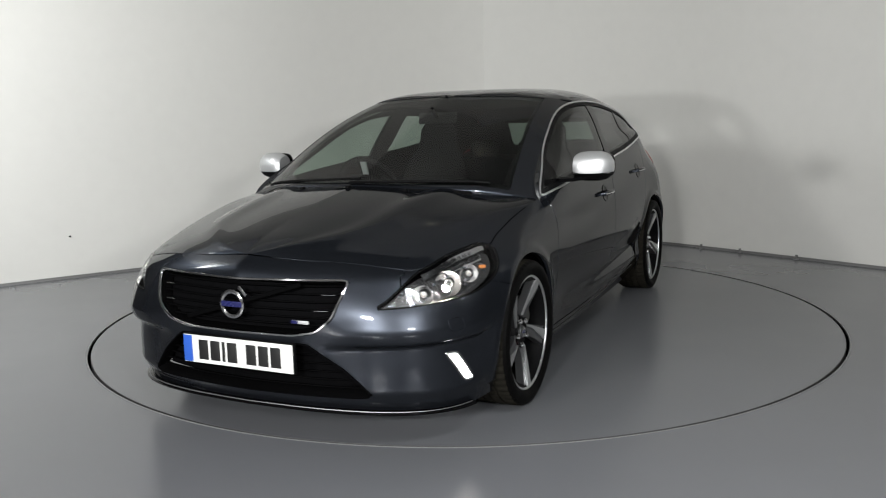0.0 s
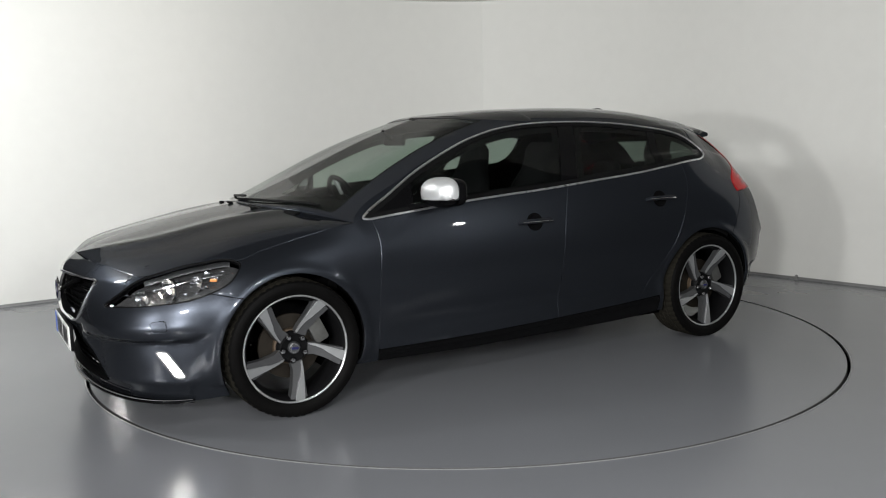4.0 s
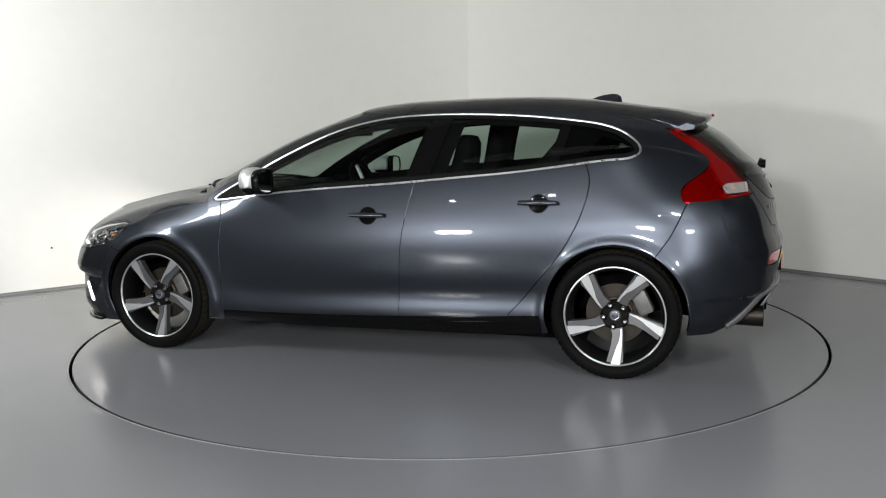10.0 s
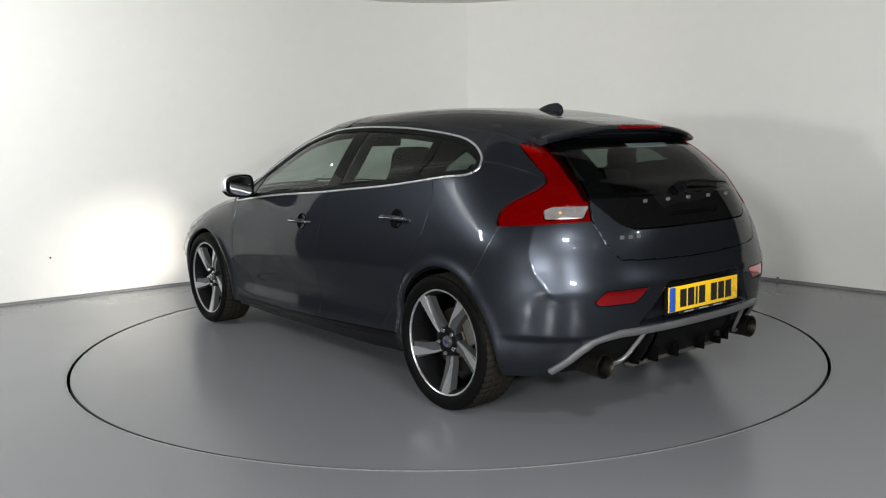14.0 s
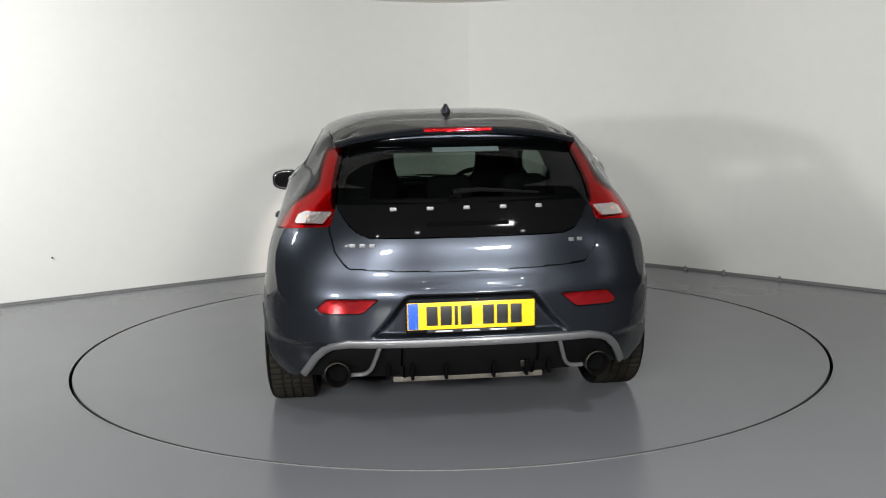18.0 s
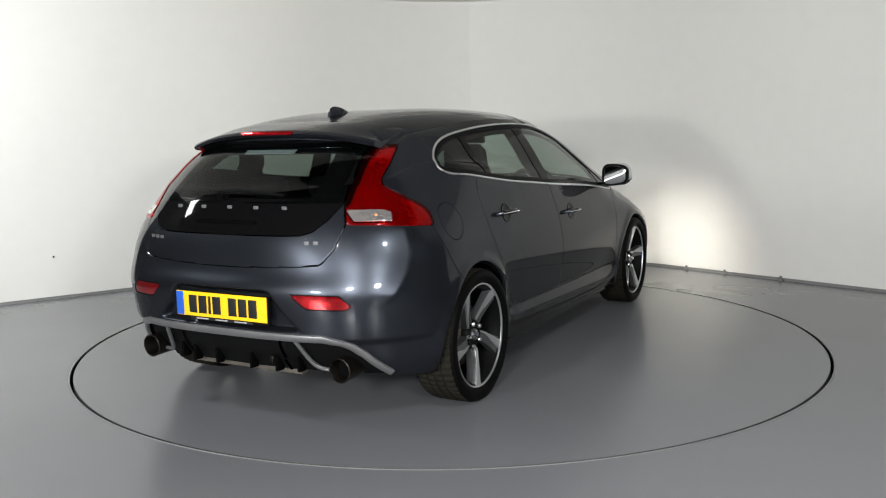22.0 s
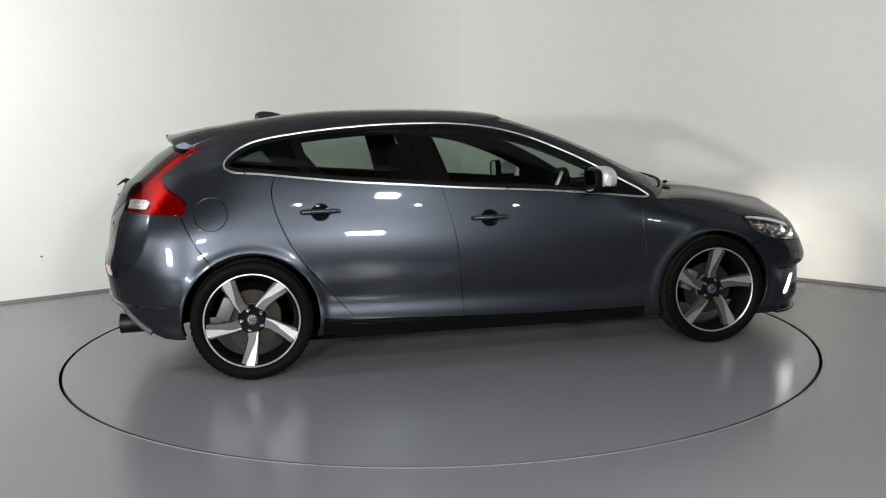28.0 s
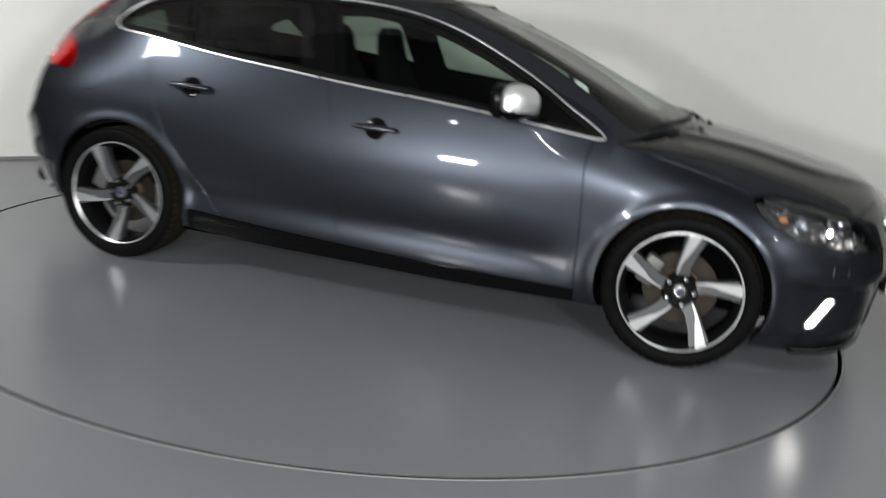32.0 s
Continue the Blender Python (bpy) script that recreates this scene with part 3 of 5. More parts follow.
        N[np.abs(P[:, 1]) < 2e-3, 1] = 0
        A = self.A.copy()
        A[:, :3], A[:, 3:6] = P, N
        return Sheet(A, self.F)

    def rims(self):
        """The border as loops of corners."""
        count = {}
        for f in self.F:
            for k, i in enumerate(f):
                count[(i, f[(k + 1) % len(f)])] = 1
        nxt = {}
        for a, b in count:
            if (b, a) not in count:
                nxt.setdefault(a, []).append(b)
        loops = []
        while nxt:
            a = next(iter(nxt))
            loop = [a]
            while True:
                b = nxt[loop[-1]].pop()
                if not nxt[loop[-1]]:
                    del nxt[loop[-1]]
                if b == loop[0] or b not in nxt:
                    break
                loop.append(b)
            loops.append(loop)
        return sorted(loops, key=len, reverse=True)

    def panel(self, name, material, parent, label="", gap=0.0028, lip=0.016, shift=0.0):
        """One panel: drawn in by the gap along its border and turned inwards there."""
        A = self.A.copy()
        A[:, :3] += A[:, 3:6] * shift
        move = np.zeros((len(A), 3))
        edges = []
        have = {(f[k], f[(k + 1) % len(f)]): f for f in self.F for k in range(len(f))}
        for (a, b), f in have.items():
            if (b, a) in have:
                continue
            edges.append((a, b))
            d = A[b, :3] - A[a, :3]
            w = np.cross(A[a, 3:6], d)
            w = w / max(np.linalg.norm(w), 1e-9)
            if np.dot(A[list(f), :3].mean(axis=0) - A[a, :3], w) < 0:
                w = -w
            move[a] += w
            move[b] += w
        size = np.linalg.norm(move, axis=1)
        on = size > 1e-6
        A[on, :3] += move[on] / size[on, None] * gap
        P, N, F = A[:, :3].tolist(), A[:, 3:6].tolist(), list(self.F)
        low = {}
        for a, b in edges:
            for i in (a, b):
                if i not in low:
                    low[i] = len(P)
                    P.append((A[i, :3] - A[i, 3:6] * lip).tolist())
                    N.append((-move[i] / max(np.linalg.norm(move[i]), 1e-9) * 0.9 + A[i, 3:6] * 0.4).tolist())
            F.append((b, a, low[a], low[b]))
        return mesh_object(name, P, F, material, parent, label, True, N)


def even(P, count, closed=True):
    """A path taken at even steps and smoothed a little."""
    P = np.asarray(P, float)
    Q = np.vstack([P, P[:1]]) if closed else P
    d = np.concatenate([[0], np.cumsum(np.linalg.norm(np.diff(Q[:, :3], axis=0), axis=1))])
    xs = np.linspace(0, d[-1], count, endpoint=not closed)
    R = np.column_stack([np.interp(xs, d, Q[:, k]) for k in range(Q.shape[1])])
    for _ in range(2):
        if closed:
            R = 0.25 * np.roll(R, 1, axis=0) + 0.5 * R + 0.25 * np.roll(R, -1, axis=0)
        else:
            R[1:-1] = 0.25 * R[:-2] + 0.5 * R[1:-1] + 0.25 * R[2:]
    return R


def soft(q):
    return np.clip(q, 0, 1) ** 2 * (3 - 2 * np.clip(q, 0, 1))


def flare(P):
    """Wheel-arch lips stand a little proud; a crease runs over the doors and a scoop along their foot."""
    x, y, z = P[..., 0], P[..., 1], P[..., 2]
    for ax in (AXLE, -AXLE):
        r = np.hypot(x - ax, z - HUB_Z)
        P[..., 1] += np.where(y > 0.5, 0.008 * np.exp(-((r - 0.360) / 0.030) ** 2) * (z > 0.2), 0)
    # the bumper's corner is scooped out under a crease
    near = np.clip((x - 1.70) / .12, 0, 1) * np.clip((y - .36) / .14, 0, 1)
    step = 1 / (1 + np.exp((z - .418 - .034 * np.clip((1.80 - x) / .12, 0, 1)) / .0055))
    dent = near * (.030 * step * np.clip((z - .235) / .17, 0, 1) - .007 * np.exp(-((z - .470) / .030) ** 2) - .006 * np.exp(-((z - .235) / .03) ** 2))
    P[..., 0] -= dent * .75
    P[..., 1] -= dent * .6
    # an edge runs down from the tail lamp to the bumper, which tucks in under a second edge
    line = np.interp(z, [.57, .62, .70, .78, .88], [-1.950, -1.905, -1.850, -1.820, -1.805])
    ridge = .011 * np.exp(-np.abs(x - line) / .045) * soft((z - .56) / .06) * soft((.93 - z) / .06) * (y > .5)
    tuck = .022 * soft((.425 - z) / .035) * soft((-1.66 - x) / .2) * (y > .3)
    P[..., 0] += tuck * .6 - ridge * .6
    P[..., 1] += ridge * .8 - tuck * .7
    # the rear plate sits in a recess with sloping sides
    half = np.interp(z, [.42, .45, .525, .605, .63], [.44, .415, .342, .284, .262])
    inside = soft((half - np.abs(y)) / .032) * soft((.632 - z) / .026) * soft((z - .446) / .02) * (x < -1.8)
    P[..., 0] += .034 * inside
    return P


def on(sheet, a, va, b, vb, near=5):
    """Place and normal on a sheet where two of its coordinates have given values."""
    A = sheet.A
    d = np.hypot(A[:, a] - va, A[:, b] - vb)
    i = np.argsort(d)[:near]
    w = 1 / (d[i] + 1e-4)
    q = (A[i, :6] * w[:, None]).sum(axis=0) / w.sum()
    p, n = q[:3], q[3:] / np.linalg.norm(q[3:])
    p[a], p[b] = va, vb
    return Vector(p), Vector(n)


def surface(knots, levels, lknots, s0, s1, ns, nl):
    ss = np.linspace(s0, s1, ns)
    rows = np.array([natural(knots, lv, ss) for lv in levels])
    vs = np.linspace(lknots[0], lknots[-1], nl)
    P = natural(lknots, rows, vs)
    return ss, vs, P


# the nose and wings, the flanks with the tail, and the windscreen
ON_BONNET = [(2.04, 0, .785), (1.93, .36, .79), (1.72, .54, .80), (1.49, .61, .85), (1.25, .655, .895), *UPPER[1][3:]]
ON_BONNET += [ON_BONNET[-1]] * (14 - len(ON_BONNET))
ss = np.linspace(S_KNOTS[0], S_KNOTS[5], 110)
rows = np.array([natural(S_KNOTS, lv, ss) for lv in NET] + [natural(S_KNOTS[:8], ON_BONNET[:8], ss)])
NV = 130
low_vs = np.linspace(L_KNOTS[0], L_KNOTS[-1], NV)
nose_s, nose_P = ss, natural(U_KNOTS[:8], rows, low_vs)
ss = np.linspace(S_KNOTS[5], S_KNOTS[-1], 330)
rows = np.array([natural(S_KNOTS, lv, ss) for lv in NET[:6]] + [natural(W_KNOTS[3:], lv[3:], ss) for lv in TOP])
vs = np.concatenate([low_vs, np.linspace(L_KNOTS[-1], U_KNOTS[-1], 46)[1:]])
flank_P = natural(U_KNOTS, rows, vs)
# the doors share one even section: a scoop along the foot, a full middle and a shoulder that leans in
SECTION = [(.14, .815), (.20, .836), (.26, .856), (.37, .847), (.44, .861), (.53, .8775), (.61, .8825), (.70, .877), (.80, .861), (.90, .8385), (1.0, .811), (1.1, .78)]
BELT = [(.955, .868), (.605, .908), (.278, .938), (-.04, .959), (-.27, .976), (-.5, .996), (-.79, 1.02), (-.935, 1.036), (-1.16, 1.066), (-1.32, 1.089), (-1.45, 1.105)]
px, py, pz = flank_P[..., 0], flank_P[..., 1], flank_P[..., 2]
lift = .02 * (.2 - px)
bow = -.009 * ((px + .1) / .95) ** 2
target = along(SECTION, (np.minimum(pz, along(BELT, px.ravel()).reshape(px.shape)) - lift).ravel()).reshape(px.shape) + bow
high = soft((pz - .64) / .2)
keep = soft((.94 - px) / .34) * (soft((px + 1.30) / .45) * (1 - high) + soft((px + 1.62) / .5) * high) * (py > .3)
belt = along(BELT, px.ravel()).reshape(px.shape)
change = (target - py) * keep
for j in range(change.shape[1]):
    above = pz[:, j] > belt[:, j]
    if above.any():
        first = int(np.argmax(above))
        fade = soft((1.36 - pz[first:, j]) / (1.36 - pz[first, j] + 1e-6))
        change[first:, j] = change[max(first - 1, 0), j] * fade
flank_P[..., 1] += change
# level across the middle line at the tail
slope = (flank_P[:, -2, 0] - flank_P[:, -1, 0]) / (flank_P[:, -2, 1] - flank_P[:, -1, 1])
flank_P[..., 0] -= slope[:, None] * flank_P[..., 1] * np.clip(1 - flank_P[..., 1] / .42, 0, 1) ** 2 * (flank_P[..., 0] < -1.3)
# the nose eases into the flank, so that the wing is one smooth sheet
ease = np.clip((nose_s - S_KNOTS[4]) / (S_KNOTS[5] - S_KNOTS[4]), 0, 1)
ease = ease ** 2 * (3 - 2 * ease)
nose_P = nose_P + (flank_P[:NV, :1] - nose_P[:, -1:]) * ease[None, :, None]
nose = Sheet.grid(flare(nose_P), nose_s, low_vs)
flank = Sheet.grid(flare(flank_P), ss, vs)
G_KNOTS = U_KNOTS[6:]
ss, vs, P = surface(W_KNOTS, TOP, G_KNOTS, W_KNOTS[0], W_KNOTS[3], 60, 50)
screen = Sheet.grid(P, ss, vs)

# bonnet: from the wing's edge to the middle
HOOD_MID = [(2.105, .745), (2.03, .780), (1.90, .820), (1.72, .864), (1.50, .907), (1.30, .940)]
us = np.linspace(0, 1, nose_P.shape[1])
E = nose_P[-1]
xc = 2.105 + (1.30 - 2.105) * us ** 1.25
C = np.column_stack([xc, 0 * xc, along(HOOD_MID, xc)])
lam = np.linspace(0, 1, 48)
P = np.zeros((len(lam), len(us), 3))
for j, q in enumerate(lam):
    P[j] = E * (1 - q) + C * q
    rise = np.sin(q * math.pi / 2) ** 0.9
    P[j, :, 2] = E[:, 2] + (C[:, 2] - E[:, 2]) * rise
    width = np.maximum(E[:, 1], 0.02)
    t = P[j, :, 1] / width
    P[j, :, 2] += 0.018 * np.minimum(width / 0.7, 1) * (1 - t ** 2) * t * 1.6 * (1 - 0.55 * us)
    P[j, :, 2] += 0.011 * np.exp(-((t - 0.56) / 0.10) ** 2) * np.minimum(1, us * 3) * (t < 0.97)
bonnet = Sheet.grid(P, us, lam)

# roof: from the glasshouse's upper edge to the middle
ROOF_MID = [(.20, 1.370), (.05, 1.394), (-.25, 1.413), (-.60, 1.418), (-.95, 1.408), (-1.30, 1.369), (-1.55, 1.326), (-1.70, 1.255 + .045)]
rs = np.linspace(W_KNOTS[0], W_KNOTS[-1], 150)
E = natural(W_KNOTS, TOP[3], rs)
u = (rs - rs[0]) / (rs[-1] - rs[0])
xc = np.clip(E[:, 0], -1.70, .20)
C = np.column_stack([xc, 0 * xc, along(ROOF_MID, xc)])
C[:, 2] = np.where(u > 0.93, C[:, 2] * (1 - (u - 0.93) / 0.07) + E[-1, 2] * (u - 0.93) / 0.07, C[:, 2])
lam = np.linspace(0, 1, 40)
P = np.zeros((len(lam), len(rs), 3))
for j, q in enumerate(lam):
    P[j] = E * (1 - q) + C * q
    P[j, :, 2] = E[:, 2] + (C[:, 2] - E[:, 2]) * (1 - (1 - q) ** (4.2 + 1.2 * soft((u - .55) / .3)))
roof = Sheet.grid(P, rs, lam)


# ---- cutting lines, in the side view unless told otherwise ----
X, Y, Z = 0, 1, 2


def arch(ax, r):
    return lambda A: np.where(A[:, Y] > 0.5, np.hypot(A[:, X] - ax, A[:, Z] - HUB_Z) - r, 1.0)


B_SEAM = [(.2, -.182), (.27, -.184), (.53, -.204), (.77, -.234), (.97, -.285), (1.1, -.325), (1.34, -.40)]
REAR_SEAM = [(.20, -.70), (.29, -.775), (.35, -.832), (.47, -.934), (.616, -1.05), (.76, -1.133), (.90, -1.182), (1.013, -1.187), (1.06, -1.17), (1.34, -1.10)]
FRONT_SEAM = [(.2, .898), (.25, .896), (.46, .892), (.65, .882), (.80, .878), (.90, .90), (1.3, .96)]
WINDOW_TOP = [(.955, .872), (.90, .912), (.803, .967), (.629, 1.068), (.458, 1.152), (.292, 1.222), (.129, 1.272), (-.03, 1.302), (-.187, 1.317), (-.371, 1.322), (-.642, 1.316), (-.935, 1.294), (-1.079, 1.277), (-1.221, 1.254), (-1.325, 1.220), (-1.390, 1.178), (-1.428, 1.132), (-1.437, 1.114)]
WINDOW_FOOT = [(.955, .868), (.605, .908), (.278, .938), (-.04, .959), (-.27, .976), (-.5, .996), (-.79, 1.02), (-.935, 1.036), (-1.16, 1.064), (-1.32, 1.080), (-1.40, 1.092), (-1.437, 1.112)]


def window_line(A):
    f = np.minimum(along(WINDOW_TOP, A[:, X]) - A[:, Z], A[:, Z] - along(WINDOW_FOOT, A[:, X]))
    f = np.where((A[:, X] > .955) | (A[:, X] < -1.437), -0.02, f)
    return np.where(A[:, Y] > 0.3, f, -0.02)


def tail_lamp_line(A):
    front = np.interp(A[:, Z], [.862, .873, .902, .930, .960, .982, 1.020, 1.040, 1.058, 1.084, 1.215, 1.225], [-1.652, -1.640, -1.628, -1.625, -1.643, -1.672, -1.730, -1.750, -1.756, -1.738, -1.549, -1.535])
    inner = np.interp(A[:, Z], [.87, .99, 1.09, 1.2, 1.3], [.575, .535, .525, .50, .48])
    foot = along([(-2.2, .910), (-1.95, .898), (-1.80, .886), (-1.66, .876)], A[:, X])
    return np.minimum.reduce([front - A[:, X], A[:, Z] - foot, 1.224 - A[:, Z], A[:, Y] - inner])


def poly_line(points, a, b, guard):
    """Inside a convex outline of (a, b) pairs, taken only where guard holds."""
    pts = [Vector(p) for p in points]
    area = sum(p.x * q.y - q.x * p.y for p, q in zip(pts, pts[1:] + pts[:1]))
    if area < 0:
        pts = pts[::-1]

    def f(A):
        out = np.full(len(A), 9.0)
        for p, q in zip(pts, pts[1:] + pts[:1]):
            d = (q - p).normalized()
            out = np.minimum(out, d.x * (A[:, b] - p.y) - d.y * (A[:, a] - p.x))
        return np.where(guard(A), out, -0.02)
    return f


front_of = lambda A: A[:, X] > 1.3
back_of = lambda A: A[:, X] < -1.3

# nose
_, nose = Sheet(nose.A, nose.F).cut(lambda A: -arch(AXLE, .345)(A))
grille_hole, nose = nose.cut(poly_line([(-.9, .665), (.452, .660), (.408, .53), (.345, .478), (.25, .460), (-.9, .456)], Y, Z, front_of))
HEAD_TOP = [(2.085, .566), (2.03, .612), (1.957, .668), (1.88, .696), (1.80, .718), (1.72, .733), (1.64, .743), (1.57, .743), (1.535, .728)]
HEAD_FOOT = [(2.085, .560), (1.98, .567), (1.87, .577), (1.75, .594), (1.69, .612), (1.63, .634), (1.57, .678), (1.535, .722)]
headlamp_hole, nose = nose.cut(lambda A: np.where((A[:, Y] > .38) & (A[:, X] > 1.535) & (A[:, X] < 2.085), np.minimum(along(HEAD_TOP, A[:, X]) - A[:, Z], A[:, Z] - along(HEAD_FOOT, A[:, X])), -.02))
intake_hole, nose = nose.cut(poly_line([(-.9, .425), (.34, .425), (.43, .33), (.56, .235), (.50, .215), (-.9, .215)], Y, Z, front_of))
drl_hole, nose = nose.cut(poly_line([(1.918, .372), (1.874, .369), (1.802, .250), (1.848, .254)], X, Z, lambda A: A[:, Y] > .5))
bumper_f, wing = nose.cut(lambda A: np.where(A[:, X] > 1.4, np.interp(A[:, X], [1.40, 1.56, 1.69, 1.75, 1.95, 2.09, 2.2], [.55, .58, .612, .62, .60, .66, .70]) - A[:, Z], -1) + np.where((A[:, Y] < .61) & (A[:, X] > 1.9), .3, 0))
wing_strip, flank = flank.cut(lambda A: np.where(A[:, Z] < .875, A[:, X] - along(FRONT_SEAM, A[:, Z]), -.02))
wing = wing.plus(wing_strip, 1e-3)
# the bonnet reaches down to the headlamps and along the wings
HOOD_EDGE = [(.99, .866), (1.1, .846), (1.3, .803), (1.45, .765), (1.535, .736), (1.64, .738), (1.72, .728), (1.80, .713), (1.88, .692), (1.945, .684), (1.985, .700), (2.03, .716), (2.06, .7235)]
hood_side, wing = wing.cut(lambda A: np.where((A[:, X] > .99) & (A[:, X] < 2.06), A[:, Z] - np.interp(A[:, X], *zip(*HOOD_EDGE)), -.02))
hood_front, bumper_f = bumper_f.cut(lambda A: np.where((A[:, X] > 1.90) & (A[:, Y] > .30) & (A[:, X] < 2.06), A[:, Z] - np.interp(A[:, X], *zip(*HOOD_EDGE)), -.02))
bonnet = bonnet.plus(hood_side.plus(hood_front, 6e-4), 6e-4).eased(lambda A: np.exp(-((A[:, Z] - np.interp(A[:, X], nose_P[-1, ::-1, 0], nose_P[-1, ::-1, 2])) / .035) ** 2) * (A[:, Y] > .2), 30)

# flank
_, flank = flank.cut(lambda A: -arch(-AXLE, .352)(A))
_, flank = flank.cut(lambda A: -arch(AXLE, .345)(A))
lamp_tail, flank = flank.cut(tail_lamp_line)
glass_side, flank = flank.cut(window_line)
hatch_glass, flank = flank.cut(lambda A: np.where(back_of(A), np.minimum.reduce([np.interp(A[:, Z], [.96, 1.08, 1.2, 1.3], [.535, .525, .50, .46]) - A[:, Y], A[:, Z] - .985, 1.238 - A[:, Z] + 0 * A[:, X]]), -.02))
black_panel, flank = flank.cut(poly_line([(-.9, .988), (.535, .988), (.49, .915), (.445, .874), (.395, .857), (-.9, .846)], Y, Z, back_of))
tailgate, flank = flank.cut(lambda A: np.where(back_of(A), np.minimum.reduce([np.interp(A[:, Z], [.715, .745, .80, .89, .98, 1.25], [.46, .505, .545, .568, .54, .52]) - A[:, Y], A[:, Z] - (.716 + .03 * (A[:, Y] / .5) ** 2 * .6)]), -.02))
DOOR_FOOT = [(.95, .246), (.6, .244), (-.2, .262), (-.75, .286), (-1.0, .30)]
sill, flank = flank.cut(lambda A: np.where(A[:, X] > -.95, along(DOOR_FOOT, A[:, X]) - A[:, Z], -.02))
door_f, rest = flank.cut(lambda A: np.where(A[:, Y] > .3, A[:, X] - along(B_SEAM, A[:, Z]), -1))
door_r, rest = rest.cut(lambda A: np.where(A[:, Y] > .3, A[:, X] - along(REAR_SEAM, A[:, Z]), -1))
# the frame over the side windows belongs to the body, not to the doors
frame_f, door_f = door_f.cut(lambda A: A[:, Z] - along(WINDOW_FOOT, A[:, X]) - .0001)
frame_r, door_r = door_r.cut(lambda A: A[:, Z] - along(WINDOW_FOOT, A[:, X]) - .0001)
bumper_r, quarter = rest.cut(lambda A: np.where(A[:, X] < -1.48, np.minimum(np.interp(-A[:, X], [1.48, 1.53, 1.58, 1.62, 1.66, 2.3], [.57, .64, .71, .79, .885, .935]) - A[:, Z], 9), -1))
fuel_flap, quarter_right = quarter.mirrored().cut(lambda A: .083 - np.hypot(A[:, X] + 1.503, A[:, Z] - .878))
reflector_hole, bumper_r = bumper_r.cut(poly_line([(.37, .614), (.585, .612), (.63, .568), (.61, .550), (.44, .552)], Y, Z, back_of))
diffuser, bumper_r = bumper_r.cut(lambda A: np.where(back_of(A) & (A[:, X] < -1.72), np.interp(A[:, Y], [0, .50, .585, .64, .70, .78], [.418, .418, .400, .345, .25, .20]) - A[:, Z], -.02))

# windscreen and pillars
windscreen, pillar_a = screen.cut(lambda A: np.minimum.reduce([(W_KNOTS[2] - .035) - A[:, 6], A[:, 7] - (G_KNOTS[0] + .015), (G_KNOTS[-1] - .012) - A[:, 7]]))
pillar_a = pillar_a.plus(frame_f, 1e-3).plus(frame_r, 1e-3)


def both(sheet, name, material, parent=car, label="", **kw):
    return (sheet.panel(name, material, parent, label, **kw), sheet.mirrored().panel(name, material, parent, label, **kw))


washer_cap, bumper_f = bumper_f.cut(poly_line([(1.935, .506), (1.878, .510), (1.874, .464), (1.930, .460)], X, Z, lambda A: A[:, Y] > .5))
bumper_front = bumper_f.whole().panel("front_bumper", PAINT, car, "body-coloured front bumper with a low black intake")
bumper_rear = bumper_r.whole().panel("rear_bumper", PAINT, car, "body-coloured rear bumper")
both(washer_cap, "washer_cover", PAINT, bumper_front, "small square lamp-washer cover", gap=.0014, lip=.01)
both(wing, "front_wing", PAINT)
hood = bonnet.whole().panel("bonnet", PAINT, car, "long sculpted bonnet with two ridges")
roof_panel = roof.whole().panel("roof", PAINT, car, lip=.02, gap=.0)
doors_front = both(door_f, "front_door", PAINT)
doors_rear = both(door_r, "rear_door", PAINT)
both(sill, "sill", GLOSSBLACK, label="black plastic sill")
both(pillar_a, "window_frame", PAINT, gap=0, lip=.02)
quarter.panel("rear_quarter_panel", PAINT, car)
quarter_right.panel("rear_quarter_panel", PAINT, car, "rear quarter panel with a round fuel flap")
fuel_flap.panel("fuel_flap", PAINT, car, "round body-coloured fuel flap", gap=.002)
gate = tailgate.whole().panel("tailgate", PAINT, car, "body-coloured lower tailgate", lip=.03, gap=.0055)
black_panel.whole().panel("tailgate_panel", GLOSSBLACK, gate, "gloss black panel under the rear window", gap=.0015, shift=.001)


# ---- behind the panels ----
def shifted(sheet, d):
    A = sheet.A.copy()
    A[:, :3] += A[:, 3:6] * d
    return Sheet(A, sheet.F)


def pushed(sheet, way):
    A = sheet.A.copy()
    A[:, :3] += way
    return Sheet(A, sheet.F)


# Added dark shells stand in for the shade behind the panel gaps.
shell_src = shifted(door_f, -.03).plus(shifted(door_r, -.03), 1e-3).plus(pushed(quarter, (.014, -.028, -.012)), 1e-3).plus(shifted(bumper_r, -.03), 1e-3).plus(shifted(tailgate, -.03), 1e-3).plus(shifted(black_panel, -.03), 1e-3).plus(shifted(diffuser, -.03), 1e-3).plus(shifted(lamp_tail, -.035), 1e-3).plus(shifted(sill, -.03), 1e-3)
shell = shell_src.whole()
mesh_object("inner_shell", shell.A[:, :3], shell.F, TRIM, car, "dark inner shell added to blacken the panel gaps", True)
front_shell = shifted(bumper_f, -.035).plus(shifted(wing, -.03), 1e-3).plus(shifted(headlamp_hole, -.09), 1e-3).whole()
mesh_object("front_shell", front_shell.A[:, :3], front_shell.F, DARK, car, "dark nose shell added to blacken the panel gaps", True)
under_hood = shifted(bonnet, -.03).whole()
mesh_object("bonnet_lining", under_hood.A[:, :3], under_hood.F, DARK, car, "", True)
lining = shifted(roof, -.028).whole()
mesh_object("headliner", lining.A[:, :3], lining.F, LINER, car, "grey cloth headliner", True)
